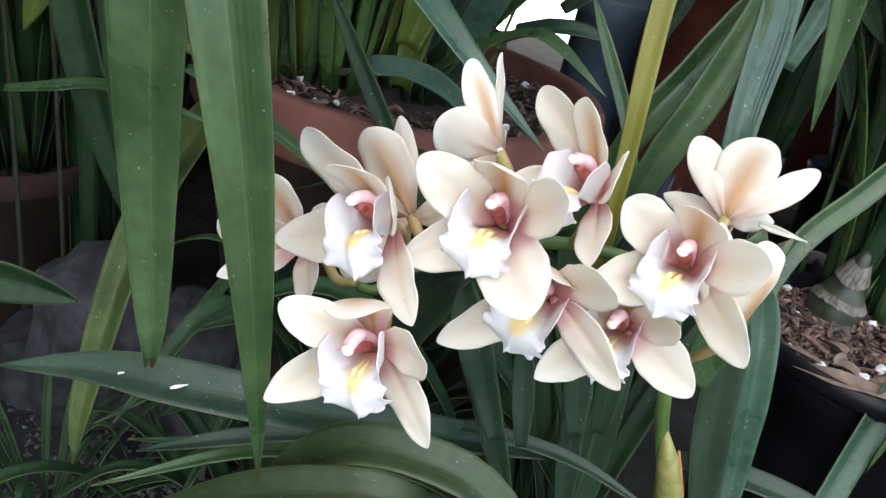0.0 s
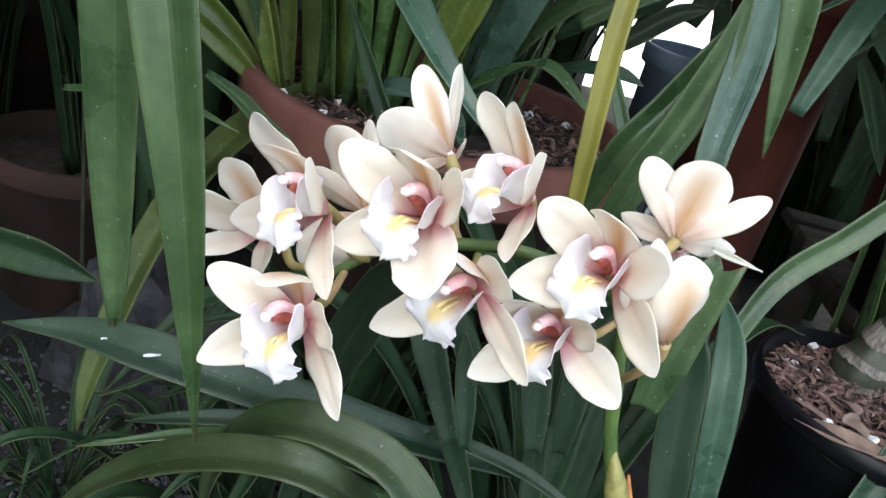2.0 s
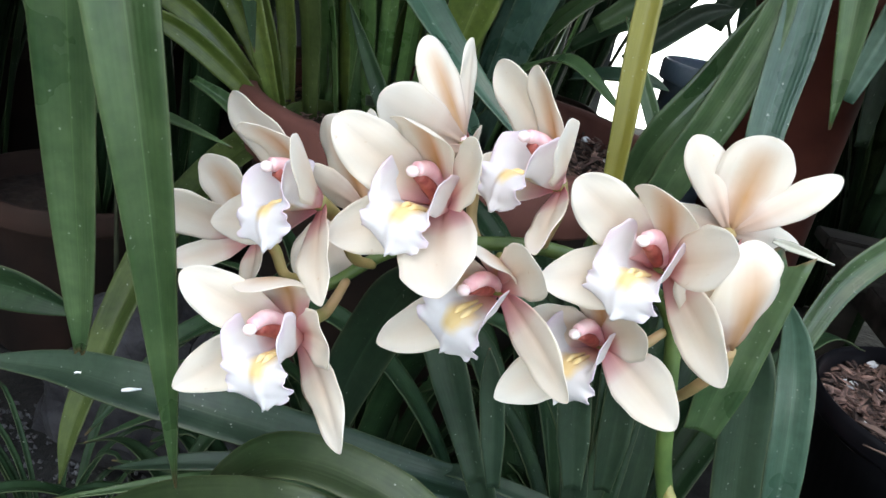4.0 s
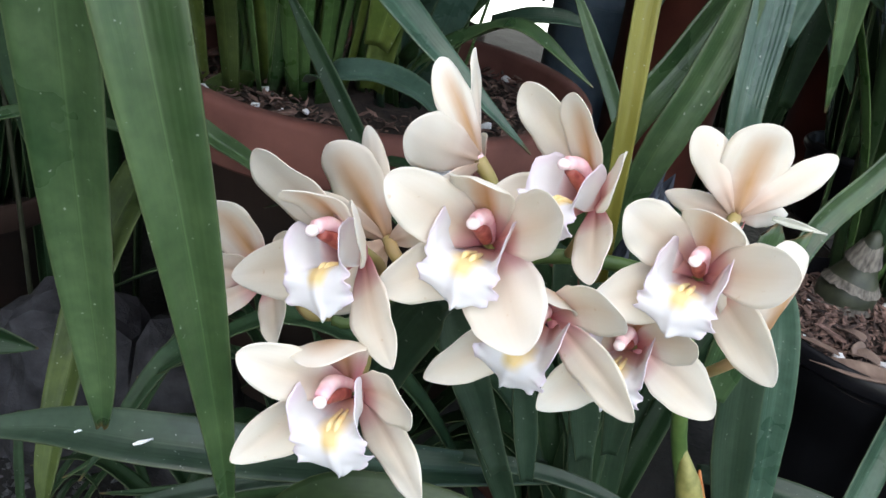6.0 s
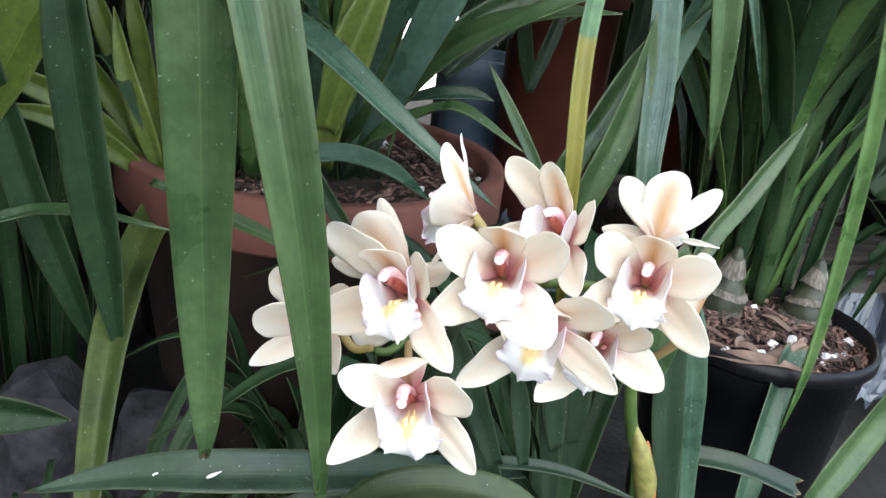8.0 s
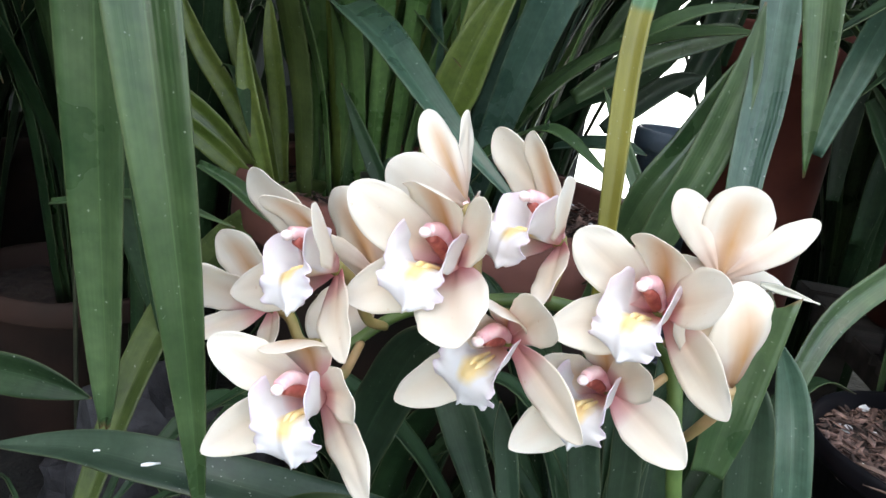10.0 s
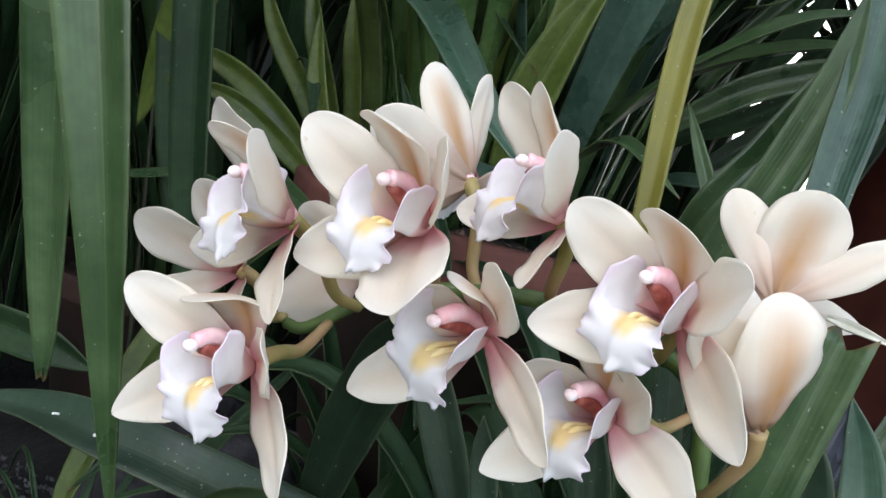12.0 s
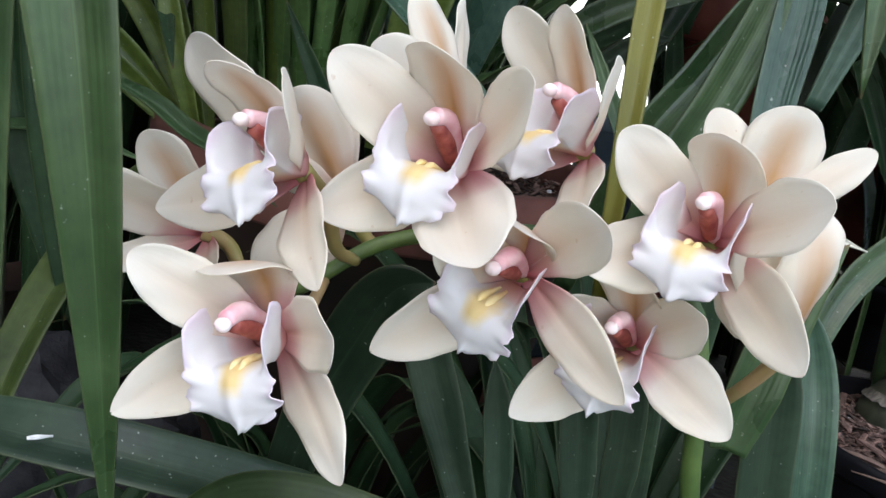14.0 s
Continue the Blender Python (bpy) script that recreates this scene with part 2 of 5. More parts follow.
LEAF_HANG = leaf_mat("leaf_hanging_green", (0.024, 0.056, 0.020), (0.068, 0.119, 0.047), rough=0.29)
# Darkest leaf copy: deep shade among the clumps is put into the colour.
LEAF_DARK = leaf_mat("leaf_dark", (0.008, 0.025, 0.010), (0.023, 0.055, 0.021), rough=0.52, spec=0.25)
DRYSHEATH = plain_mat("dry_sheath", (0.04, 0.034, 0.028), (0.20, 0.18, 0.15), 260, 0.75, 0.4, 0.001, stretch=(1, 1, 0.08))
BULB = plain_mat("pseudobulb_skin", (0.016, 0.020, 0.012), (0.05, 0.054, 0.032), 60, 0.45, 0.3, 0.001)
TERRA = plain_mat("terracotta", (0.078, 0.028, 0.022), (0.165, 0.064, 0.049), 18, 0.8, 0.35, 0.001)
# Terracotta copy with the shade between the pots put into its colour.
TERRA_SHADED = plain_mat("terracotta_damp", (0.012, 0.008, 0.006), (0.045, 0.022, 0.016), 11, 0.85, 0.4, 0.001)
TERRA_DARK = plain_mat("terracotta_brown", (0.075, 0.019, 0.013), (0.16, 0.042, 0.028), 14, 0.75, 0.3, 0.001)
BLACKPOT = plain_mat("black_plastic", (0.003, 0.003, 0.004), (0.008, 0.008, 0.010), 25, 0.36, 0.1, 0.0005, spec=0.2)
BARK = plain_mat("bark_chip", (0.022, 0.012, 0.010), (0.21, 0.130, 0.104), 75, 0.85, 0.6, 0.002, vary=0.7)
SOIL = plain_mat("soil", (0.012, 0.009, 0.008), (0.05, 0.035, 0.028), 70, 0.95, 0.9, 0.004)
PERLITE = plain_mat("perlite", (0.52, 0.53, 0.54), (0.74, 0.74, 0.74), 200, 0.8, 0.5, 0.001)
DRYLEAF = plain_mat("dry_leaf", (0.09, 0.060, 0.045), (0.24, 0.17, 0.135), 60, 0.8, 0.4, 0.001, stretch=(1, 0.2, 1), vary=0.2)
WOOD = plain_mat("weathered_wood", (0.03, 0.026, 0.022), (0.10, 0.085, 0.072), 30, 0.85, 0.6, 0.002, stretch=(0.12, 1, 1), vary=0.2)
GRAVEL = plain_mat("gravel", (0.026, 0.027, 0.030), (0.080, 0.083, 0.090), 40, 0.9, 0.8, 0.006, vary=0.4)
# Earth kept near black: the shade under the plants is in the colour.
GROUND = plain_mat("damp_ground", (0.005, 0.005, 0.005), (0.022, 0.023, 0.023), 14, 0.9, 0.8, 0.01)
SCREEN = plain_mat("grey_green_screen", (0.14, 0.165, 0.16), (0.22, 0.25, 0.24), 3, 0.8, 0.3, 0.01)
LILAC = plain_mat("lilac_petal", (0.34, 0.29, 0.42), (0.55, 0.51, 0.61), 90, 0.6, 0.2, 0.001, vary=0.12)
BRACT = plain_mat("bract_olive", (0.13, 0.13, 0.035), (0.26, 0.24, 0.08), 150, 0.5, 0.2, 0.0005)
TARP = plain_mat("blue_grey_plastic", (0.10, 0.16, 0.24), (0.24, 0.32, 0.42), 12, 0.35, 0.4, 0.01)


# ---- building helpers ----
def link_mesh(name, bm, material, parent=None, label="", smooth=True):
    me = bpy.data.meshes.new(name)
    bm.to_mesh(me)
    bm.free()
    if smooth:
        me.polygons.foreach_set("use_smooth", [True] * len(me.polygons))
    for mm in material if isinstance(material, (list, tuple)) else [material]:
        me.materials.append(mm)
    ob = new(name, me)
    if parent:
        ob.parent = parent
    if label:
        ob["label"] = label
    return ob


def part(name, bm, material, parent, label="", smooth=True):
    return link_mesh(name, bm, material, parent, label, smooth)


def thing(name, label, category, group="", kind=""):
    return tagged(new(name), label, category, group, kind)


def spline(points, n):
    """n + 1 places along a smooth curve through the points."""
    p = [Vector(q) for q in points]
    p = [p[0] * 2 - p[1], *p, p[-1] * 2 - p[-2]]
    out = []
    segs = len(p) - 3
    for i in range(n + 1):
        s = i / n * segs
        k = min(int(s), segs - 1)
        t = s - k
        a, b, c, d = p[k:k + 4]
        out.append(0.5 * (2 * b + (c - a) * t + (2 * a - 5 * b + 4 * c - d) * t * t + (3 * b - a - 3 * c + d) * t ** 3))
    return out


def sheet(grid, thick, uv=True):
    """A closed thin shell over a grid of places (rows along, columns across)."""
    bm = bmesh.new()
    lay = bm.loops.layers.uv.new("UVMap")
    R, C = len(grid), len(grid[0])
    nrm = []
    for i in range(R):
        row = []
        for j in range(C):
            a = grid[min(i + 1, R - 1)][j] - grid[max(i - 1, 0)][j]
            c = grid[i][min(j + 1, C - 1)] - grid[i][max(j - 1, 0)]
            v = a.cross(c)
            row.append(v.normalized() if v.length > 1e-12 else Vector((0, 0, 1)))
        nrm.append(row)
    top = [[bm.verts.new(grid[i][j] + nrm[i][j] * thick * 0.5) for j in range(C)] for i in range(R)]
    bot = [[bm.verts.new(grid[i][j] - nrm[i][j] * thick * 0.5) for j in range(C)] for i in range(R)]

    def face(vs, uvs):
        f = bm.faces.new(vs)
        for loop, q in zip(f.loops, uvs):
            loop[lay].uv = q
    at = lambda i, j: (j / (C - 1), i / (R - 1))
    for i in range(R - 1):
        for j in range(C - 1):
            ij = [(i, j), (i, j + 1), (i + 1, j + 1), (i + 1, j)]
            face([top[a][b] for a, b in reversed(ij)], [at(a, b) for a, b in reversed(ij)])
            face([bot[a][b] for a, b in ij], [at(a, b) for a, b in ij])
    rim = [(0, j) for j in range(C)] + [(i, C - 1) for i in range(1, R)] + [(R - 1, j) for j in range(C - 2, -1, -1)] + [(i, 0) for i in range(R - 2, 0, -1)]
    for (a, b), (c, d) in zip(rim, rim[1:] + rim[:1]):
        face([top[a][b], top[c][d], bot[c][d], bot[a][b]], [at(a, b), at(c, d), at(c, d), at(a, b)])
    return bm


def tube(points, radii, sides=10, n=16, cap=True):
    ps = spline(points, n)
    bm = bmesh.new()
    rings = []
    side = Vector((1, 0.13, 0.05))
    for i, p in enumerate(ps):
        t = (ps[min(i + 1, n)] - ps[max(i - 1, 0)]).normalized()
        x = (side - t * side.dot(t)).normalized()
        side = x
        y = t.cross(x)
        s = i / n * (len(radii) - 1)
        k = min(int(s), len(radii) - 2)
        r = radii[k] + (radii[k + 1] - radii[k]) * (s - k)
        rings.append([bm.verts.new(p + (x * math.cos(a) + y * math.sin(a)) * r) for a in (2 * math.pi * q / sides for q in range(sides))])
    for a, b in zip(rings, rings[1:]):
        for j in range(sides):
            bm.faces.new((a[j], a[(j + 1) % sides], b[(j + 1) % sides], b[j]))
    if cap:
        bm.faces.new(rings[0][::-1])
        bm.faces.new(rings[-1])
    return bm


def lathe(profile, sides=48):
    """A turned shell from (radius, height) pairs; a radius of 0 closes it."""
    bm = bmesh.new()
    rings = []
    for r, z in profile:
        if r <= 0:
            rings.append([bm.verts.new((0, 0, z))])
        else:
            rings.append([bm.verts.new((r * math.cos(a), r * math.sin(a), z)) for a in (2 * math.pi * q / sides for q in range(sides))])
    for a, b in zip(rings, rings[1:]):
        for j in range(sides):
            k = (j + 1) % sides
            if len(a) == 1 and len(b) > 1:
                bm.faces.new((a[0], b[k], b[j]))
            elif len(b) == 1 and len(a) > 1:
                bm.faces.new((a[j], a[k], b[0]))
            else:
                bm.faces.new((a[j], a[k], b[k], b[j]))
    return bm


# ---- leaves ----
FACE = {"c": Vector((-0.05, -1, 0.25)), "u": Vector((0, -0.55, 0.85)), "l": Vector((-0.8, -0.6, 0.2)), "r": Vector((0.7, -0.7, 0.2))}


def leaf_sheet(points, width, face="c", end="taper", keel=0.32, rows=30, roll=0.0, seed=0):
    """A strap leaf from base to tip: folded along its midrib, edges a little wavy."""
    ps = spline(points, rows)
    rnd = random.Random(seed)
    ph, wav = rnd.random() * 6, rnd.uniform(0.4, 1.0)
    f0 = FACE[face] if isinstance(face, str) else Vector(face)
    grid = []
    for i, p in enumerate(ps):
        v = i / rows
        t = (ps[min(i + 1, rows)] - ps[max(i - 1, 0)]).normalized()
        n = (f0 - t * f0.dot(t)).normalized()
        n = Matrix.Rotation(radians(roll) * (v - 0.4), 3, t) @ n
        s = t.cross(n)
        if end == "taper":
            w = min(1, (0.55 + 1.5 * v)) * (1 - max(0, (v - 0.55) / 0.45) ** 1.8) ** 0.9
        elif end == "spear":
            w = min(1, 0.5 + 1.6 * v) * (1 - max(0, (v - 0.3) / 0.7) ** 1.6)
        elif end == "blunt":
            w = min(1, 0.6 + 1.3 * v) * (1 - max(0, (v - 0.72) / 0.28) ** 3) ** 0.8
        elif end == "broken":
            w = min(1, 0.6 + 1.3 * v) * (1 - 0.86 * max(0, (v - 0.60) / 0.40) ** 1.1)
        else:
            w = min(1, 0.7 + 0.8 * v)
        h = max(width * 0.5 * w, 0.0004)
        row = []
        for j in range(-4, 5):
            a = j / 4
            lift = abs(a) ** 1.1 * keel * h + 0.016 * h * math.cos(a * 9.5) + math.sin(v * 9 + ph + a * 2) * 0.03 * h * wav * abs(a)
            notch = 0.0
            if end in ("cut", "broken") and i == rows:
                notch = (0.18 * math.sin(a * 5 + ph) + 0.1 * math.sin(a * 13)) * min(width, 2.2 * h)
            row.append(p + s * (a * h) + n * lift + t * notch)
        grid.append(row)
    return sheet(grid, 0.0009)


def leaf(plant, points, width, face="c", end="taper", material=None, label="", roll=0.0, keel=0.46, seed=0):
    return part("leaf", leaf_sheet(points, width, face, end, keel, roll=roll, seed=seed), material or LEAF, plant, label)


def fan(parent, centre, count, height, reach, seed, material, width=0.026, az=(0, 360), droop=0.5):
    """Strap leaves that rise from a clump of bulbs and arch outwards."""
    rnd = random.Random(seed)
    for k in range(count):
        a = radians(az[0] + (az[1] - az[0]) * (k + rnd.uniform(0.1, 0.9)) / count)
        out = Vector((math.cos(a), math.sin(a), 0))
        h = height * rnd.uniform(0.7, 1.15)
        r = reach * rnd.uniform(0.45, 1.1)
        d = droop * rnd.uniform(0.1, 1.3)
        b = Vector(centre) + out * rnd.uniform(0.005, 0.03) + Vector((rnd.uniform(-0.03, 0.03), rnd.uniform(-0.03, 0.03), 0))
        pts = [b, b + out * r * 0.12 + Vector((0, 0, h * 0.4)), b + out * r * 0.38 + Vector((0, 0, h * 0.78)),
               b + out * r * 0.72 + Vector((0, 0, h * (1.0 - d * 0.12))), b + out * r * 1.1 + Vector((0, 0, h * (1.02 - d * 0.55)))]
        nrm = (Vector((0, 0, 1)) - out * 0.8)
        part("leaf", leaf_sheet(pts, width * rnd.uniform(0.75, 1.2), nrm, "taper", 0.3, 24, rnd.uniform(-50, 50), rnd.random()), rnd.choice(material), parent)


# ---- ground and distance ----
def ground_sheet(name, size, z, material, label, lumps=0.0, n=60, centre=(0, 0)):
    bm = bmesh.new()
    grid = []
    for i in range(n + 1):
        row = []
        for j in range(n + 1):
            x, y = centre[0] + (j / n - 0.5) * size, centre[1] + (i / n - 0.5) * size
            row.append(bm.verts.new((x, y, z + lumps * noise.noise((x * 9, y * 9, 0)))))
        grid.append(row)
    for i in range(n):
        for j in range(n):
            bm.faces.new((grid[i][j], grid[i][j + 1], grid[i + 1][j + 1], grid[i + 1][j]))
    return tagged(link_mesh(name, bm, material), label, "ground", kind="structure")


ground_sheet("ground", 80.0, -0.06, GROUND, "dark earth under the orchid pots, shade in its colour", 0.012, 160, (0, 4))

# Sheet emits its own light to stand for a sunlit distance.
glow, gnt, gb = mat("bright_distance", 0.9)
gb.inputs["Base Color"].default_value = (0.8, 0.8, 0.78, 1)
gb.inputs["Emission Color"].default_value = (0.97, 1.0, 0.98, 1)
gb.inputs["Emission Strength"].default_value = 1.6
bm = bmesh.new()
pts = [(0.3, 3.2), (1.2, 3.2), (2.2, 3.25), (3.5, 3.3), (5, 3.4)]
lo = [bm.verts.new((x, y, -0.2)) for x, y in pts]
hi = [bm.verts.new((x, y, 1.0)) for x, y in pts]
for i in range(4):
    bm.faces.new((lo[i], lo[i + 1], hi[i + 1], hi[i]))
tagged(link_mesh("backdrop", bm, glow), "pale distance sheet beyond the plants, glowing in place of sunlight", "backdrop", kind="structure")
bm = bmesh.new()
bmesh.ops.create_cube(bm, size=1)
for v in bm.verts:
    v.co = Vector((-3.9 + v.co.x * 11.0, 6.6 + v.co.y * 0.1, 1.2 + v.co.z * 2.6))
tagged(link_mesh("wall_back", bm, SCREEN, smooth=False), "grey-green screen behind the plant rows", "wall", kind="structure")
# Roof added out of view to block the sky above the back rows.
bm = bmesh.new()
bmesh.ops.create_cube(bm, size=1)
for v in bm.verts:
    v.co = Vector((v.co.x * 9.0, 3.95 + v.co.y * 4.5, 1.92 + v.co.z * 0.04))
tagged(link_mesh("ceiling", bm, plain_mat("shade_roof", (0.05, 0.055, 0.05), (0.10, 0.105, 0.10), 6)), "added unseen roof that keeps sky light off the back rows", "roof", kind="structure")


# Made-up wall: holds sky light off the left side.
bm = bmesh.new()
bmesh.ops.create_cube(bm, size=1)
for v in bm.verts:
    v.co = Vector((-1.45 + v.co.x * 0.08, 2.3 + v.co.y * 8.0, 1.0 + v.co.z * 2.2))
tagged(link_mesh("wall_side", bm, plain_mat("dark_boards", (0.020, 0.022, 0.020), (0.055, 0.058, 0.052), 5, 0.85, 0.4, 0.004, stretch=(1, 6, 0.4)), smooth=False), "added dark wall that blocks sky light from the left", "wall", kind="structure")


# ---- flowers ----
def tepal(base, tip, normal, width, belly=0.05, cup=0.2, hood=0.0, seed=0, broad=0.55, point=1.0):
    """One tepal from the claw to its tip. normal: the way its inner face looks; belly: bend off the straight line; cup: hollow across; hood: forward curl at the tip; broad: where it is widest; point: how drawn out the tip is."""
    base, tip = Vector(base), Vector(tip)
    axis = tip - base
    length = axis.length
    ax = axis.normalized()
    n0 = (normal - ax * normal.dot(ax)).normalized()
    s0 = ax.cross(n0)
    rnd = random.Random(seed)
    ph, skew = rnd.random() * 6, rnd.uniform(-0.03, 0.03)
    nick = rnd.uniform(0.0, 1.0)
    R, C = 26, 15
    grid = []
    for i in range(R):
        v = math.sin(0.5 * math.pi * i / (R - 1)) ** 0.9
        p = base + axis * v - n0 * (belly * length * math.sin(math.pi * v)) + n0 * (hood * length * max(0, v - 0.55) ** 2 * 4) + s0 * (skew * length * math.sin(math.pi * v))
        rise = 0.22 + 0.78 * math.sin(min(1, v / broad) * math.pi / 2) ** 1.15
        w = rise * max(0.0, 1 - max(0, (v - broad) / (1 - broad)) ** (2.2 / point)) ** (0.55 * point)
        h = max(width * 0.5 * w * (1 + 0.03 * math.sin(v * 9 + ph) * v), 0.0006)
        row = []
        for j in range(C):
            a = j / (C - 1) * 2 - 1
            lift = cup * h * a * a + 0.08 * h * math.sin(a * 3 + v * 6 + ph) * abs(a) + 0.05 * h * math.sin(v * 15 + a * 4 + ph) * a * a
            crease = -0.05 * width * max(0, 1 - abs(a) * 3.5) * (1 - v)
            edge = 1 + 0.07 * abs(a) ** 4 * noise.noise((v * 7 + ph * 3, a * 2, ph))
            tipin = -0.008 * length * max(0, v - 0.9) * 10 * (1 - min(1, abs(a) * 2)) * nick
            row.append(p + s0 * (a * h * edge) + ax * tipin + n0 * (lift + crease))
        grid.append(row)
    return sheet(grid, 0.0003)


def lip_sheet(o, f, up, side, size=1.0, seed=0):
    """A three-lobed lip: side lobes stand up round the column, the front lobe turns down with a crisped, scalloped edge."""
    rnd = random.Random(seed)
    ph, curl = rnd.random() * 6, rnd.uniform(0.8, 1.2)
    N, C = 44, 41
    path = spline([(0.002, -0.004, 0), (0.010, -0.0080, 0), (0.0170, -0.0092, 0), (0.0216, -0.0118, 0), (0.0232, -0.0165, 0), (0.0218, -0.0222, 0), (0.0178, -0.0270, 0)], N)
    keys = ((0.0, 0.0060, 0.0050, 1.0), (0.18, 0.0095, 0.0150, 1.0), (0.34, 0.0112, 0.0180, 1.0), (0.46, 0.0128, 0.0135, 0.9), (0.54, 0.0134, 0.0034, 0.45), (0.64, 0.0148, 0.0008, 0.12), (0.78, 0.0158, -0.0004, 0.0), (0.9, 0.0138, -0.0014, 0.0), (0.97, 0.0094, -0.0020, 0.0), (1.0, 0.0050, -0.0022, 0.0))
    grid = []
    for i, q in enumerate(path):
        v = i / N
        k = max(n for n in range(len(keys) - 1) if keys[n][0] <= v + 1e-9)
        s = (v - keys[k][0]) / (keys[k + 1][0] - keys[k][0])
        w, h, trough = (keys[k][n] + (keys[k + 1][n] - keys[k][n]) * s for n in (1, 2, 3))
        t2 = path[min(i + 1, N)] - path[max(i - 1, 0)]
        t2 = Vector((t2.x, t2.y)).normalized()
        nf, nu = -t2.y, t2.x
        front = min(1.0, max(0.0, (v - 0.40) / 0.2))
        row = []
        for j in range(C):
            a = j / (C - 1) * 2 - 1
            b = abs(a)
            sg = 1 if a >= 0 else -1
            lat = w * ((1 - trough) * a + trough * sg * (math.sin(min(1, b * 1.5) * math.pi / 2) + 0.30 * max(0, b - 0.7)))
            lift = h * max(0, (b - 0.35) / 0.65) ** 1.1
            rim = max(b ** 4, 0.6 * front * max(0.0, (v - 0.88) / 0.12))
            ruffle = front * rim * (0.0016 * math.sin(v * 27 * curl + sg * 1.3 + ph) + 0.0005 * math.sin(v * 51 + a * 4 + ph * 2))
            ruffle += 0.0009 * (1 - front) * b ** 3 * math.sin(v * 30 + ph + sg)
            scallop = 1 + front * b ** 4 * (0.07 * math.sin(v * 42 * curl + ph + sg) + 0.035 * math.sin(v * 77 + ph))
            drop = front * max(0.0, (v - 0.9) / 0.1) * (0.0005 * math.sin(a * 11 + ph) + 0.0026 * (1 - b))
            keel = 0.0010 * math.exp(-(a * 7) ** 2) * front
            pos = o + (f * (q.x + nf * (lift + ruffle + keel)) + up * (q.y + nu * (lift + ruffle + keel) - drop) + side * (lat * scallop)) * size
            row.append(pos)
        grid.append(row)
    return sheet(grid, 0.0004)


def flower(base, facing, tepals, label, size=1.0, foot=None, blush=True, seed=0, lip=True, up=None):
    """A whole bloom: dorsal sepal, two petals and two lateral sepals, each with its tip, width, roll about its own length, belly and forward curl; the lip and column follow the facing."""
    fl = thing("orchid_flower", label, "orchid flower", "cream orchid flowers on the spike")
    o, f = Vector(base), Vector(facing).normalized()
    up = Vector(up) if up else Vector(tepals[0][0]) - o
    up = (up - f * up.dot(f)).normalized()
    side = f.cross(up)
    rnd = random.Random(seed)
    for k, (tip, w, roll, belly, hood) in enumerate(tepals):
        nm = ("dorsal_sepal", "petal", "petal", "lateral_sepal", "lateral_sepal")[k]
        d = (Vector(tip) - o).normalized()
        n = Matrix.Rotation(radians(roll), 3, d) @ (f - d * f.dot(d)).normalized()
        part(nm, tepal(o + d * 0.0015 - f * (0.0015 if k > 2 else 0.0), tip, n, w, belly, rnd.uniform(0.10, 0.24), hood, rnd.random(), 0.60 if k < 3 else 0.50, 1.0 if k < 3 or w > 0.028 else 1.22),
             (TEPAL_BLUSH if k == 0 else TEPAL) if blush else (TEPAL_BACK if k == 0 else TEPAL_BACK_PALE), fl)
    if lip:
        lp = part("lip", lip_sheet(o, f, up, side, size, rnd.random()), LIP, fl, "white frilled lip with a yellow throat")
        for sgn in (-1, 1):
            c = [o + (f * a + up * b + side * sgn * s) * size for a, b, s in ((0.0085, -0.0066, 0.0012), (0.0140, -0.0080, 0.0016), (0.0190, -0.0094, 0.0017), (0.0226, -0.0136, 0.0013))]
            part("callus_ridge", tube(c, [0.0006, 0.0011, 0.0013, 0.0004], 10, 14), CALLUS, lp, "yellow waxy ridge")
        c = [o + (f * a + up * b) * size for a, b in ((0.0, 0.0005), (0.010, 0.0046), (0.019, 0.0062), (0.0268, 0.0034))]
        col = part("column", tube(c, [0.0025 * size, 0.0027 * size, 0.0033 * size, 0.0027 * size], 14, 14), COLUMN, fl, "rose-pink column")
        c = [o + (f * a + up * b) * size for a, b in ((0.006, -0.0006), (0.014, 0.0012), (0.0235, 0.0020))]
        part("throat", tube(c, [0.0024 * size, 0.0031 * size, 0.0023 * size], 12, 10), THROAT, col, "dark red underside of the column")
        bm = bmesh.new()
        bmesh.ops.create_uvsphere(bm, u_segments=14, v_segments=10, radius=0.0026 * size)
        for v in bm.verts:
            v.co.z *= 0.86
        bmesh.ops.translate(bm, verts=bm.verts, vec=o + (f * 0.0280 + up * 0.0018) * size)
        part("anther_cap", bm, CAP, col, "white anther cap")
    if foot:
        b = Vector(foot)
        part("pedicel", tube([b, b + (o - b) * 0.35 + Vector((0, 0, -0.006)), b + (o - b) * 0.75 - f * 0.004, o + f * 0.001], [0.0022, 0.0026, 0.0030, 0.0036], 10, 16), PEDICEL, fl, "tan-green flower stalk")
    return fl


CREAM = "cream orchid flower with blushed tepals and white frilled lip"
flower((0.013, 0.312, 0.362), (-0.40, -0.87, 0.28),
       [((-0.003, 0.293, 0.388), 0.030, 0, 0.34, 0.15), ((-0.030, 0.294, 0.385), 0.021, 18, -0.04, 0.0), ((0.034, 0.279, 0.378), 0.024, 18, 0.06, 0.0), ((-0.031, 0.298, 0.331), 0.023, -25, 0.0, 0.0), ((0.044, 0.285, 0.330), 0.022, 16, 0.04, 0.0)],
       "lowest cream orchid flower with hooded sepal and yellow throat", foot=(0.020, 0.362, 0.366), seed=1)
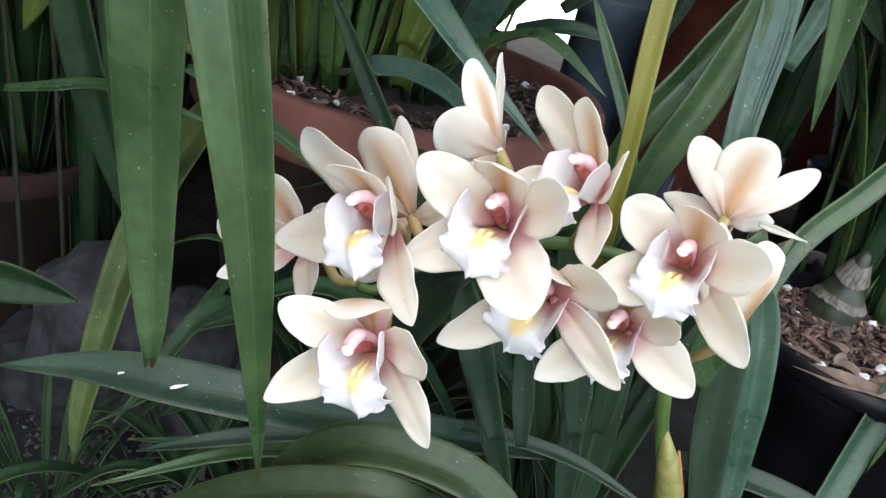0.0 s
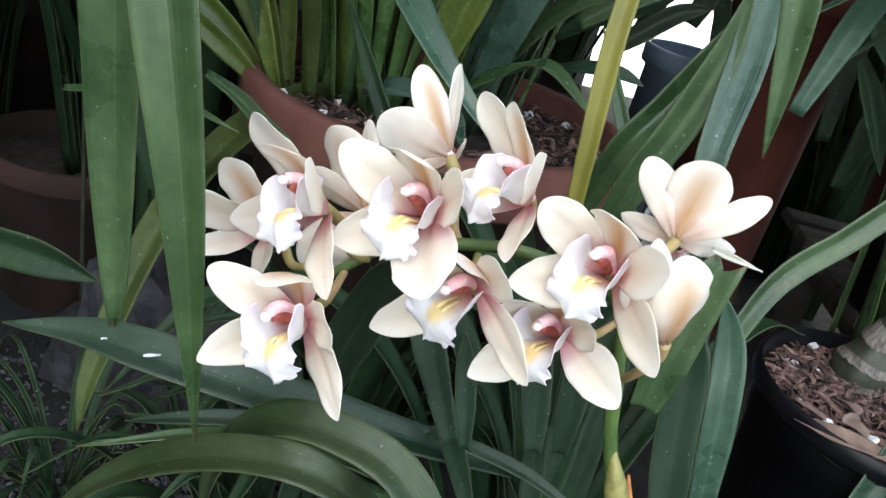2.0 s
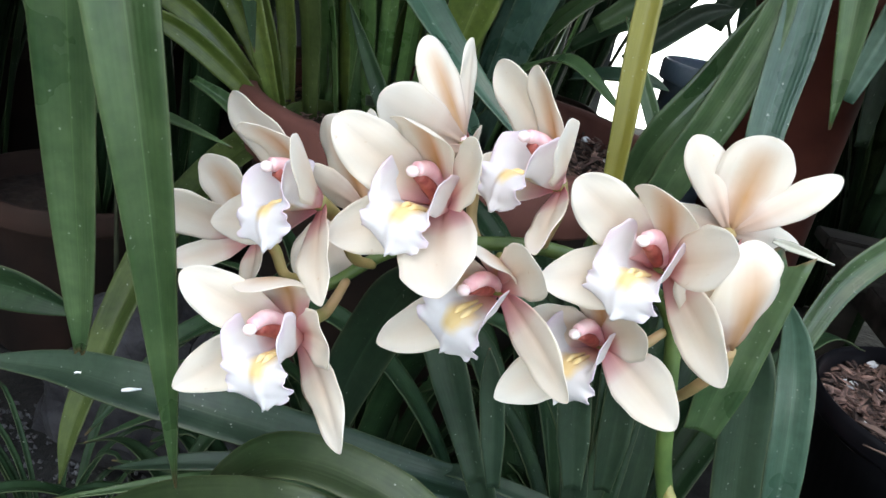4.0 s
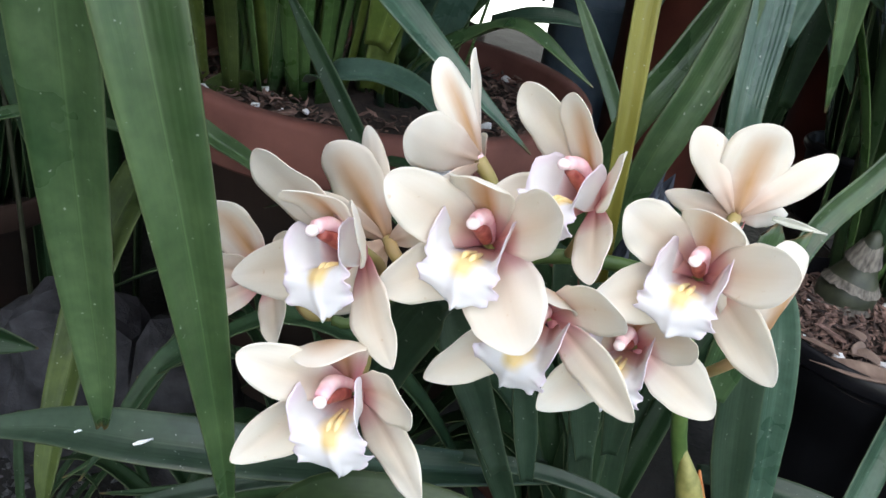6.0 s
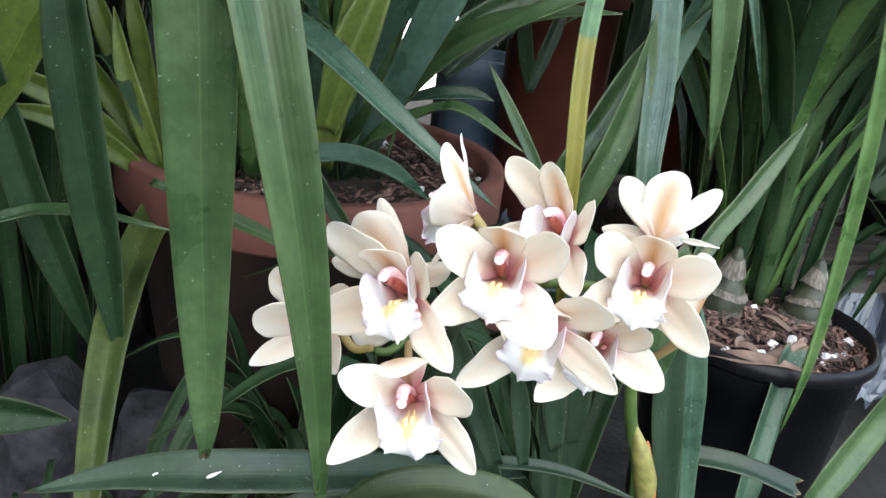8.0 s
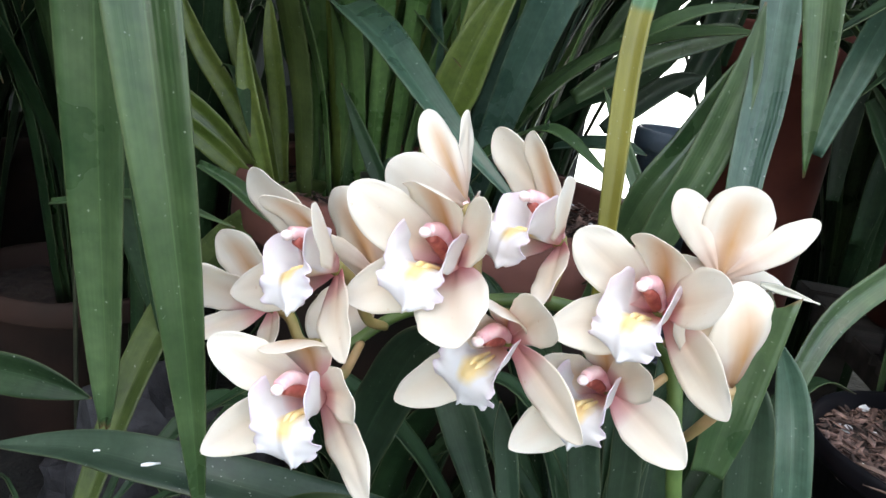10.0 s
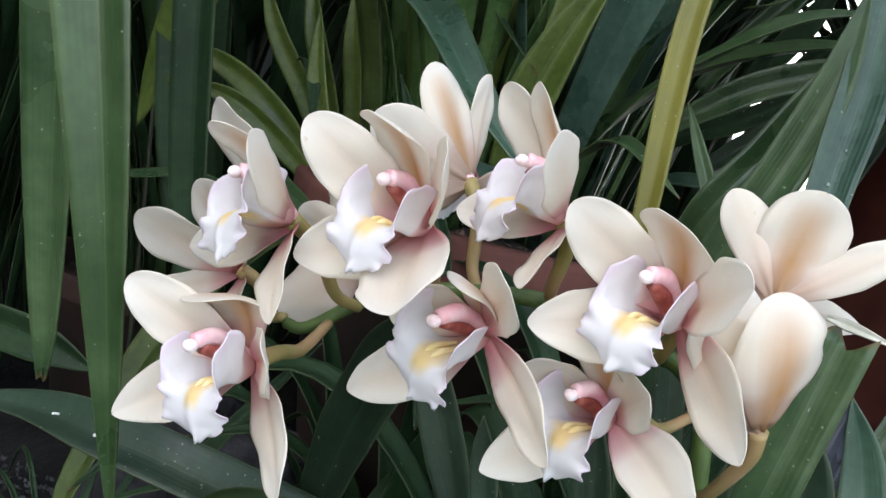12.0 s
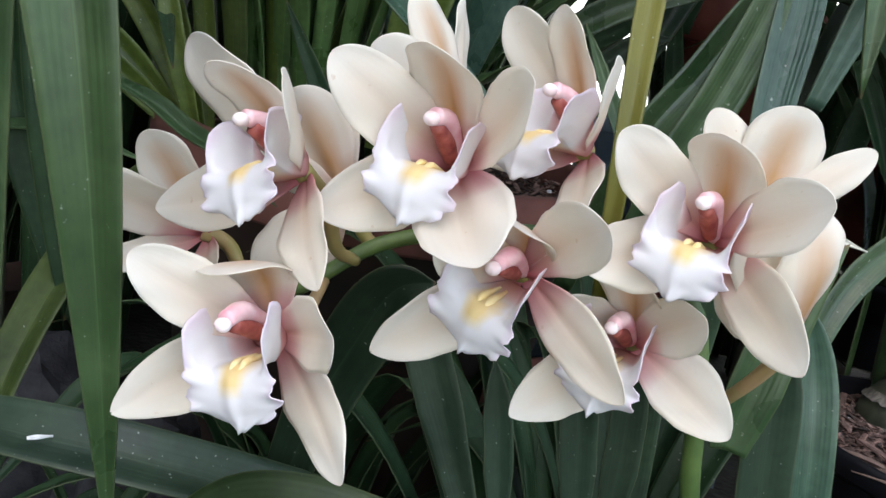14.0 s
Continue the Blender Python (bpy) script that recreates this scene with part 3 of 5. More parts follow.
flower((0.059, 0.331, 0.424), (-0.41, -0.76, 0.50),
       [((0.044, 0.303, 0.464), 0.025, 0, 0.10, 0.12), ((0.015, 0.314, 0.452), 0.024, -5, -0.06, 0.0), ((0.073, 0.287, 0.457), 0.024, 12, 0.05, 0.0), ((0.017, 0.321, 0.402), 0.025, -35, -0.05, 0.0), ((0.069, 0.281, 0.406), 0.031, -9, 0.0, 0.0)],
       CREAM + ", wide open", foot=(0.062, 0.372, 0.390), seed=2)
flower((0.150, 0.341, 0.416), (-0.50, -0.74, 0.46),
       [((0.137, 0.320, 0.455), 0.027, 0, 0.10, 0.12), ((0.107, 0.328, 0.446), 0.024, 6, 0.05, 0.0), ((0.165, 0.296, 0.441), 0.024, 8, 0.0, 0.0), ((0.103, 0.329, 0.402), 0.026, -25, 0.0, 0.0), ((0.179, 0.309, 0.385), 0.025, 30, 0.04, 0.0)],
       CREAM, foot=(0.150, 0.389, 0.387), seed=3)
flower((0.088, 0.333, 0.393), (-0.45, -0.86, 0.15),
       [((0.081, 0.310, 0.416), 0.023, 0, 0.12, 0.15), ((0.057, 0.315, 0.400), 0.021, -10, 0.0, 0.0), ((0.101, 0.283, 0.424), 0.023, 14, 0.05, 0.0), ((0.043, 0.335, 0.353), 0.024, -24, 0.02, 0.0), ((0.124, 0.301, 0.367), 0.023, 17, 0.07, 0.0)],
       CREAM + ", low", foot=(0.086, 0.372, 0.392), seed=4)
flower((0.138, 0.359, 0.368), (-0.52, -0.78, 0.32),
       [((0.122, 0.336, 0.402), 0.023, 0, 0.10, 0.15), ((0.103, 0.345, 0.380), 0.021, -10, 0.0, 0.0), ((0.148, 0.320, 0.394), 0.022, 25, 0.03, 0.0), ((0.098, 0.347, 0.334), 0.024, -20, 0.0, 0.0), ((0.175, 0.336, 0.347), 0.026, -12, 0.0, 0.0)],
       CREAM + ", low", foot=(0.170, 0.391, 0.366), seed=5)
flower((0.103, 0.357, 0.435), (-0.70, -0.40, 0.60),
       [((0.083, 0.350, 0.481), 0.020, 0, 0.05, 0.0), ((0.067, 0.370, 0.477), 0.023, -20, 0.06, 0.0), ((0.098, 0.318, 0.466), 0.023, 5, 0.04, 0.0), ((0.060, 0.368, 0.426), 0.024, -15, 0.0, 0.0), ((0.099, 0.321, 0.415), 0.020, 8, 0.0, 0.0)],
       CREAM + " turned aside", foot=(0.104, 0.380, 0.398), seed=6)
flower((0.010, 0.331, 0.412), (-0.66, -0.58, 0.47),
       [((-0.019, 0.316, 0.444), 0.020, 0, 0.10, 0.10), ((-0.034, 0.338, 0.446), 0.026, -30, 0.0, 0.0), ((0.006, 0.294, 0.444), 0.022, 15, 0.04, 0.0), ((-0.042, 0.350, 0.384), 0.025, -20, 0.0, 0.0), ((0.026, 0.293, 0.386), 0.021, 8, -0.05, 0.0)],
       "cream orchid flower with narrow hooded sepal and white frilled lip", foot=(0.030, 0.366, 0.375), seed=7)
flower((0.058, 0.390, 0.434), (-0.80, 0.50, 0.20),
       [((0.032, 0.385, 0.478), 0.021, 0, 0.04, 0.0), ((0.050, 0.414, 0.478), 0.016, 0, 0.0, 0.0), ((0.022, 0.358, 0.455), 0.025, 0, 0.0, 0.0), ((0.060, 0.440, 0.420), 0.020, 0, 0.0, 0.0), ((0.030, 0.372, 0.410), 0.020, 0, 0.0, 0.0)],
       "cream orchid flower turned away, with pale sepal backs", foot=(0.075, 0.376, 0.394), blush=False, seed=8)
flower((0.187, 0.402, 0.418), (0.10, 0.92, -0.35),
       [((0.193, 0.404, 0.465), 0.034, 5, -0.04, 0.0), ((0.160, 0.412, 0.457), 0.020, 0, 0.02, 0.0), ((0.227, 0.404, 0.454), 0.016, 0, 0.02, 0.0), ((0.158, 0.424, 0.418), 0.014, 0, 0.0, 0.0), ((0.228, 0.430, 0.412), 0.014, 0, 0.0, 0.0)],
       "cream orchid flower seen from behind, tan-streaked sepals", foot=(0.165, 0.385, 0.385), blush=False, seed=9)
flower((0.188, 0.346, 0.384), (-0.55, 0.80, 0.15),
       [((0.184, 0.335, 0.433), 0.035, 0, 0.06, 0.20), ((0.158, 0.332, 0.424), 0.024, 0, 0.0, 0.0), ((0.172, 0.372, 0.428), 0.020, 0, 0.0, 0.0), ((0.160, 0.350, 0.395), 0.018, 0, 0.0, 0.0), ((0.175, 0.380, 0.400), 0.018, 0, 0.0, 0.0)],
       "half-open cream orchid flower with broad tan-backed sepal", foot=(0.181, 0.388, 0.334), blush=False, seed=10, lip=False)
flower((0.022, 0.384, 0.392), (0.30, 0.85, 0.10),
       [((-0.010, 0.398, 0.430), 0.030, 0, -0.05, 0.0), ((0.006, 0.420, 0.433), 0.014, 0, 0.0, 0.0), ((-0.022, 0.404, 0.398), 0.018, 0, 0.0, 0.0), ((0.042, 0.372, 0.410), 0.016, 0, 0.0, 0.0), ((-0.008, 0.374, 0.358), 0.030, 0, 0.0, 0.0)],
       "cream orchid flower hidden behind the others", foot=(0.040, 0.370, 0.384), blush=False, seed=11, lip=False)
flower((-0.030, 0.376, 0.371), (-0.60, -0.70, 0.30),
       [((-0.057, 0.376, 0.406), 0.022, 20, 0.05, 0.1), ((-0.068, 0.348, 0.391), 0.024, 0, 0.0, 0.0), ((-0.018, 0.356, 0.402), 0.018, 0, 0.0, 0.0), ((-0.069, 0.361, 0.352), 0.016, 0, 0.0, 0.0), ((-0.022, 0.350, 0.352), 0.018, 0, 0.0, 0.0)],
       "cream orchid flower half behind the hanging leaves", foot=(0.000, 0.362, 0.362), seed=12, lip=False)

spike = thing("flower_spike", "green orchid flower stem arching under its blooms", "flower stem")
part("stem", tube([(0.220, 0.440, 0.02), (0.222, 0.410, 0.13), (0.213, 0.395, 0.228), (0.190, 0.388, 0.295), (0.181, 0.388, 0.335), (0.166, 0.392, 0.380), (0.112, 0.380, 0.397), (0.070, 0.374, 0.393), (0.037, 0.370, 0.382), (0.012, 0.361, 0.362), (0.001, 0.362, 0.360)],
                 [0.0050, 0.0046, 0.0042, 0.0036, 0.0030, 0.0024], 12, 60), STEM, spike)
part("bract", tube([(0.218, 0.390, 0.215), (0.213, 0.385, 0.238), (0.203, 0.384, 0.265), (0.194, 0.387, 0.289)], [0.0045, 0.0084, 0.0072, 0.0012], 12, 16), BRACT, spike, "olive-green sheathing bract")
part("bract", tube([(0.226, 0.390, 0.205), (0.218, 0.389, 0.240), (0.209, 0.389, 0.272)], [0.004, 0.0052, 0.0008], 10, 12),
     plain_mat("bract_orange_brown", (0.30, 0.10, 0.03), (0.50, 0.20, 0.06), 120, 0.6), spike, "dry orange-brown bract")


# ---- pots ----
def pot(name, x, y, rim, radius, height, material, label, lip=0.03, taper=0.72, wall=0.008, fill=0.03, soil=None, body=None):
    p = thing(name, label, "plant pot")
    z0 = rim - height
    r = radius
    prof = [(0, 0), (r * taper, 0), (r * taper + 0.004, 0.004), (r * 0.94 - 0.004, height - lip - 0.003), (r - 0.002, height - lip), (r, height - lip + 0.003), (r, height - 0.004), (r - 0.003, height),
            (r - wall, height), (r - wall - 0.002, height - 0.004), (r - wall - 0.006, height - fill - 0.03), (0, height - fill - 0.03)]
    part("body", lathe(prof[:5] + [(r - wall - 0.001, height - lip)], 64), body or material, p)
    part("rim", lathe([(r - wall, height - lip + 0.0005)] + prof[4:], 64), material, p)
    p.matrix_world = pose(x, y, z0)
    bm = bmesh.new()
    N = 26
    rr = r - wall - 0.003
    rings = [[bm.verts.new((0, 0, 0))]]
    for i in range(1, N // 2):
        q = rr * i / (N // 2 - 1)
        rings.append([bm.verts.new((q * math.cos(a), q * math.sin(a), 0.006 * noise.noise((q * 60 * math.cos(a) + x * 9, q * 60 * math.sin(a), 1)))) for a in (2 * math.pi * k / 40 for k in range(40))])
    for k in range(40):
        bm.faces.new((rings[0][0], rings[1][k], rings[1][(k + 1) % 40]))
    for a, b in zip(rings[1:], rings[2:]):
        for k in range(40):
            bm.faces.new((a[k], b[k], b[(k + 1) % 40], a[(k + 1) % 40]))
    s = part("potting_mix", bm, soil or SOIL, p)
    s.location = (0, 0, height - fill)
    return p, z0 + height - fill


def chip_mesh(name, material, size, seed, rounded=False):
    rnd = random.Random(seed)
    bm = bmesh.new()
    bmesh.ops.create_cube(bm, size=1)
    bmesh.ops.subdivide_edges(bm, edges=bm.edges, cuts=1, use_grid_fill=True)
    sx, sy, sz = size
    if rounded:
        for v in bm.verts:
            v.co = v.co.normalized() * 0.5
    for v in bm.verts:
        v.co = Vector((v.co.x * sx, v.co.y * sy, v.co.z * sz)) * (1 if v.co.length > 0.8 else 1.12)
        v.co += Vector((rnd.uniform(-1, 1) * sx, rnd.uniform(-1, 1) * sy, rnd.uniform(-1, 1) * sz)) * 0.13
    me = bpy.data.meshes.new(name)
    bm.to_mesh(me)
    bm.free()
    me.materials.append(material)
    return me


CHIPS = [chip_mesh("bark_chip", BARK, (random.uniform(0.012, 0.034), random.uniform(0.0025, 0.007), random.uniform(0.0015, 0.0035)), k) for k in range(8)]
PEARLS = [chip_mesh("perlite_grain", PERLITE, (0.010, 0.008, 0.006), k, True) for k in range(3)]


def mulch(parent, centre, radius, count, grains, seed, keep=0.0):
    """Bark chips and perlite grains strewn over the mix of a pot."""
    rnd = random.Random(seed)
    for k in range(count + grains):
        r, a = radius * math.sqrt(rnd.uniform(keep, 1)), rnd.uniform(0, 2 * math.pi)
        me = rnd.choice(CHIPS) if k < count else rnd.choice(PEARLS)
        ob = new(me.name, me)
        ob.parent = parent
        s = rnd.uniform(0.22, 0.8) if k < count else rnd.choice((0.35, 0.5, 0.7, 1.0, 1.4))
        ob.matrix_basis = Matrix.Translation((centre[0] + r * math.cos(a), centre[1] + r * math.sin(a), centre[2] + rnd.uniform(0.001, 0.009))) @ pose(0, 0, 0, rnd.uniform(-28, 28), rnd.uniform(-28, 28), rnd.uniform(0, 360)) @ Matrix.Diagonal((s, s, s, 1))


def crumbs(parent, centre, radius, count, size, seed, keep=0.0):
    """Fine shredded bark over the mix, too small to pick apart."""
    rnd = random.Random(seed)
    bm = bmesh.new()
    for k in range(count):
        r, a = radius * math.sqrt(rnd.uniform(keep, 1)), rnd.uniform(0, 2 * math.pi)
        s = size * rnd.uniform(0.4, 1.4)
        m = Matrix.Translation((centre[0] + r * math.cos(a), centre[1] + r * math.sin(a), centre[2] + rnd.uniform(0.0, 0.008))) @ Euler((rnd.uniform(-0.6, 0.6), rnd.uniform(-0.6, 0.6), rnd.random() * 6)).to_matrix().to_4x4() @ Matrix.Diagonal((s, s * rnd.uniform(0.15, 0.5), s * 0.2, 1))
        vs = [bm.verts.new(m @ Vector(q)) for q in ((1, 0, 0), (-1, 0.2, 0), (0.2, 1, 0.1), (-0.2, -1, 0), (0.1, 0, 1), (0, 0, -1))]
        for i, j, n in ((0, 2, 4), (2, 1, 4), (1, 3, 4), (3, 0, 4), (2, 0, 5), (1, 2, 5), (3, 1, 5), (0, 3, 5)):
            bm.faces.new((vs[i], vs[j], vs[n]))
    return part("bark_dust", bm, BARK, parent, "fine shredded bark", smooth=False)


def bulb(x, y, z, r, h, seed, lean=(0, 0)):
    """A fat bulb wrapped in papery ringed sheaths."""
    b = thing("pseudobulb", "swollen orchid bulb with dry grey ringed sheaths", "orchid bulb", "orchid bulbs in the black pot")
    rnd = random.Random(seed)
    def rad(v):
        return r * (0.93 + 0.25 * math.sin(math.pi * min(1, v * 1.8))) * (1 - v) ** 0.75 + 0.0025
    part("bulb_body", lathe([(0, 0)] + [(rad(i / 20), h * i / 20) for i in range(20)] + [(0, h)], 28), BULB, b)
    for k, (v0, dv) in enumerate(((0.10, 0.06), (0.34, 0.07), (0.62, 0.22))):
        bm = lathe([(rad(v0 + dv * i / 5) * 1.03 + 0.0004 + 0.0022 * (1 - i / 5) ** 2, h * (v0 + dv * i / 5)) for i in range(6)], 40)
        for n, vv in enumerate(bm.verts):
            a = math.atan2(vv.co.y, vv.co.x)
            low = 1 - (n // 40) / 5
            vv.co.z += 0.0022 * math.sin(2 * a + k * 2.1) - low * (0.0012 * abs(math.sin(9 * a + k)) + rnd.uniform(0, 0.0016))
        part("dry_sheath", bm, DRYSHEATH, b, "pale fringed papery sheath")
    b.matrix_world = pose(x, y, z, lean[0], lean[1], rnd.uniform(0, 360))
    return b


# ---- plants ----
black, top = pot("black_pot", 0.468, 0.630, 0.250, 0.119, 0.245, BLACKPOT, "black plastic nursery pot filled with bark mix", lip=0.018, taper=0.76, wall=0.004, fill=0.022)
mulch(black, (0, 0, 0.223), 0.108, 240, 26, 5)
crumbs(black, (0, 0, 0.224), 0.110, 1500, 0.006, 15)
for k in range(12):
    q = random.Random(300 + k)
    a, d = q.uniform(200, 340) if k < 8 else q.uniform(0, 360), q.uniform(0.03, 0.092)
    c, s = math.cos(radians(a)), math.sin(radians(a))
    p0 = Vector((d * c, d * s, 0.231))
    t = Vector((-s, c, 0)) if q.random() < 0.7 else Vector((c, s, 0))
    ln = q.uniform(0.018, 0.040)
    part("dry_leaf", leaf_sheet([p0 - t * ln * 0.5, p0 + Vector((0, 0, 0.004)), p0 + t * ln * 0.5 + Vector((0, 0, q.uniform(0, 0.008)))], q.uniform(0.006, 0.014), Vector((0.2, -0.3, 1)), "blunt", 0.5, 8), DRYLEAF, black)
part("dry_leaf", leaf_sheet([(-0.098, -0.060, 0.236), (-0.078, -0.082, 0.243), (-0.050, -0.098, 0.247), (-0.022, -0.114, 0.244)], 0.017, Vector((0.1, -0.5, 0.9)), "spear", 0.35, 14), DRYLEAF, black, "curled brown dry leaf over the rim")
bulb(0.464, 0.700, top - 0.006, 0.025, 0.085, 1, (4, -3))
bulb(0.556, 0.668, top - 0.004, 0.024, 0.078, 2, (3, 6))
dark_plant = thing("orchid_plant", "dense clump of dark green strap leaves in the black pot", "orchid plant")
fan(dark_plant, (0.50, 0.73, top), 30, 0.50, 0.36, 21, [LEAF_DARK, LEAF, LEAF_FRESH], 0.024)
fan(dark_plant, (0.53, 0.72, top), 22, 0.62, 0.30, 22, [LEAF_DARK, LEAF], 0.022)

# Bowl body takes the shade-dark clay; the rim keeps the plain one.
big, top = pot("terracotta_bowl", 0.008, 0.800, 0.362, 0.200, 0.30, TERRA, "wide weathered terracotta bowl holding a large orchid", lip=0.05, wall=0.016, fill=0.03, body=TERRA_SHADED)
mulch(big, (0, 0, 0.272), 0.18, 150, 34, 6, 0.3)
crumbs(big, (0, 0, 0.273), 0.18, 1800, 0.006, 16, 0.2)
big_plant = thing("orchid_plant", "large orchid clump with long arching leaves in terracotta bowl", "orchid plant")
fan(big_plant, (-0.09, 0.78, top), 26, 0.36, 0.30, 4, [LEAF_OLIVE, LEAF_FRESH, LEAF_OLIVE_SHADED], 0.022, droop=0.3)
fan(big_plant, (-0.07, 0.80, top), 40, 0.56, 0.44, 14, [LEAF_FRESH, LEAF_FRESH, LEAF, LEAF_OLIVE], 0.022)
fan(big_plant, (0.03, 0.82, top), 46, 0.64, 0.52, 5, [LEAF_FRESH, LEAF_FRESH, LEAF, LEAF_BLUE], 0.022)
part("spike_sheath", leaf_sheet([(0.005, 0.73, 0.36), (0.020, 0.725, 0.463), (0.034, 0.72, 0.540), (0.041, 0.72, 0.62), (0.040, 0.72, 0.72), (0.037, 0.72, 0.80)], 0.034, "c", "blunt", 0.7), LEAF_OLIVE, big_plant, "olive-yellow folded sheath of a young spike")
part("spike_sheath", leaf_sheet([(0.005, 0.715, 0.40), (0.020, 0.705, 0.470), (0.040, 0.70, 0.530), (0.066, 0.70, 0.585)], 0.040, "c", "spear", 0.6), LEAF_OLIVE, big_plant, "pointed olive bract")

own, top = pot("terracotta_pot", 0.185, 0.470, 0.080, 0.085, 0.140, TERRA, "terracotta pot of the flowering orchid", fill=0.02)
main_plant = thing("orchid_plant", "flowering orchid plant with arching green strap leaves", "orchid plant")
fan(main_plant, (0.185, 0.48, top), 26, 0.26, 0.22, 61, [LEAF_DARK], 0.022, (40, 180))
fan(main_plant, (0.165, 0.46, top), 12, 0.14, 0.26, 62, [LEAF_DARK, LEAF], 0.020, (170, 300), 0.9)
hang_plant = thing("orchid_plant", "orchid with long strap leaves arching over and hanging", "orchid plant")
# Extra leaves outside the view, added to cast shade on the lower-left ground.
for k in range(14):
    q = random.Random(900 + k)
    dx, dy = q.uniform(-0.10, 0.06), q.uniform(-0.12, 0.10)
    hgt = q.uniform(0.75, 1.0)
    leaf(hang_plant, [(-0.50 + q.uniform(-0.03, 0.03), 0.46 + q.uniform(-0.03, 0.03), 0.07), (-0.43 + dx * 0.4, 0.42 + dy * 0.5, hgt * 0.55), (-0.36 + dx * 0.8, 0.37 + dy, hgt * 0.92), (-0.30 + dx, 0.33 + dy, hgt * 0.95), (-0.27 + dx, 0.31 + dy * 1.3, hgt * q.uniform(0.6, 0.8))], q.uniform(0.024, 0.034), "c", "taper", LEAF_DARK, seed=k)
side_plant = thing("orchid_plant", "orchid beside the black pot, some leaves cut short", "orchid plant")
pot("terracotta_pot", -0.50, 0.46, 0.10, 0.11, 0.16, TERRA_DARK, "shaded terracotta pot with long hanging leaves")
pot("terracotta_pot", 0.200, 0.660, 0.215, 0.075, 0.20, TERRA, "small terracotta pot half hidden behind leaves")
p2, top2 = pot("brown_pot", 0.405, 1.16, 0.572, 0.092, 0.63, TERRA_DARK, "tall red-brown clay pot in the shade", lip=0.06)
pl = thing("orchid_plant", "orchid leaves rising from a red-brown pot", "orchid plant")
fan(pl, (0.405, 1.16, top2), 30, 0.45, 0.50, 8, [LEAF, LEAF_DARK], 0.028)
p3, top3 = pot("brown_pot", 0.672, 1.17, 0.590, 0.085, 0.394, TERRA_DARK, "red clay pot standing on the slatted bench", lip=0.05)
pl = thing("orchid_plant", "orchid leaves in the red pot on the bench", "orchid plant")
fan(pl, (0.672, 1.17, top3), 26, 0.55, 0.50, 9, [LEAF, LEAF_DARK, LEAF_BLUE], 0.028)
p4, top4 = pot("terracotta_pot", -0.44, 0.92, 0.15, 0.12, 0.21, TERRA_SHADED, "shaded terracotta pot beside the bowl")
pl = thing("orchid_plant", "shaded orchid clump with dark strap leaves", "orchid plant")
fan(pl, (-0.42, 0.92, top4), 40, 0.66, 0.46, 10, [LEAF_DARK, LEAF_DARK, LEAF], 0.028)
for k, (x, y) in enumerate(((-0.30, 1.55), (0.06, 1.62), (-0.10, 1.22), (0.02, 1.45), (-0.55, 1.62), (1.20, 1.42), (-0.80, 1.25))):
    q, tq = pot("terracotta_pot", x, y, 0.24, 0.14, 0.30, TERRA_SHADED, "terracotta pot at the back of the rows")
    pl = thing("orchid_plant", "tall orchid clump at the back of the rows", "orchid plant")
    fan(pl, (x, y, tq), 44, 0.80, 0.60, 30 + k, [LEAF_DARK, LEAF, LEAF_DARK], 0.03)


pl = thing("orchid_plant", "sparse orchid clump against the bright distance", "orchid plant")
fan(pl, (0.14, 1.80, -0.06), 22, 0.98, 0.50, 58, [LEAF_DARK, LEAF], 0.034)
pl = thing("orchid_plant", "tall orchid clump arching against the bright distance", "orchid plant")
fan(pl, (0.62, 1.95, -0.06), 60, 1.12, 0.66, 63, [LEAF_DARK, LEAF, LEAF], 0.028)
pl = thing("orchid_plant", "sparse orchid clump against the bright distance", "orchid plant")
fan(pl, (0.73, 1.55, -0.06), 44, 0.72, 0.32, 59, [LEAF_DARK, LEAF], 0.034)
pl = thing("orchid_plant", "dense dark orchid clump behind the red-brown pot", "orchid plant")
fan(pl, (0.70, 1.70, -0.06), 46, 0.62, 0.22, 65, [LEAF_DARK], 0.034)


# ---- bench, sheets and loose things ----
def board(x0, x1, y0, y1, z0, z1, seed):
    rnd = random.Random(seed)
    bm = bmesh.new()
    bmesh.ops.create_cube(bm, size=1)
    for v in bm.verts:
        v.co = Vector(((x0 + x1) / 2 + v.co.x * (x1 - x0), (y0 + y1) / 2 + v.co.y * (y1 - y0), (z0 + z1) / 2 + v.co.z * (z1 - z0))) + Vector((0, rnd.uniform(-1, 1), rnd.uniform(-1, 1))) * 0.0015
    bmesh.ops.bevel(bm, geom=bm.edges[:], offset=0.002, segments=2, affect="EDGES")
    return bm


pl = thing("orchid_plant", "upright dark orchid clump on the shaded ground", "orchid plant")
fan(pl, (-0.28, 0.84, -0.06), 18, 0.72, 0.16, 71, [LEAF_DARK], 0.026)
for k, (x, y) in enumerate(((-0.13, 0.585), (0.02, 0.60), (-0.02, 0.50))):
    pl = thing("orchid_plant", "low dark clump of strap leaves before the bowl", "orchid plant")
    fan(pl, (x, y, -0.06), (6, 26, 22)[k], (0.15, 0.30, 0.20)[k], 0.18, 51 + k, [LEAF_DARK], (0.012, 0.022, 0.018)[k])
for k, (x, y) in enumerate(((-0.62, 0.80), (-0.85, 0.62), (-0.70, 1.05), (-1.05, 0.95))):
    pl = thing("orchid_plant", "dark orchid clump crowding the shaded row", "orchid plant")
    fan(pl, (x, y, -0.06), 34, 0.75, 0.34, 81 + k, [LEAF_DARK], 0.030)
bench = thing("slatted_bench", "low weathered grey wooden slatted bench", "bench")
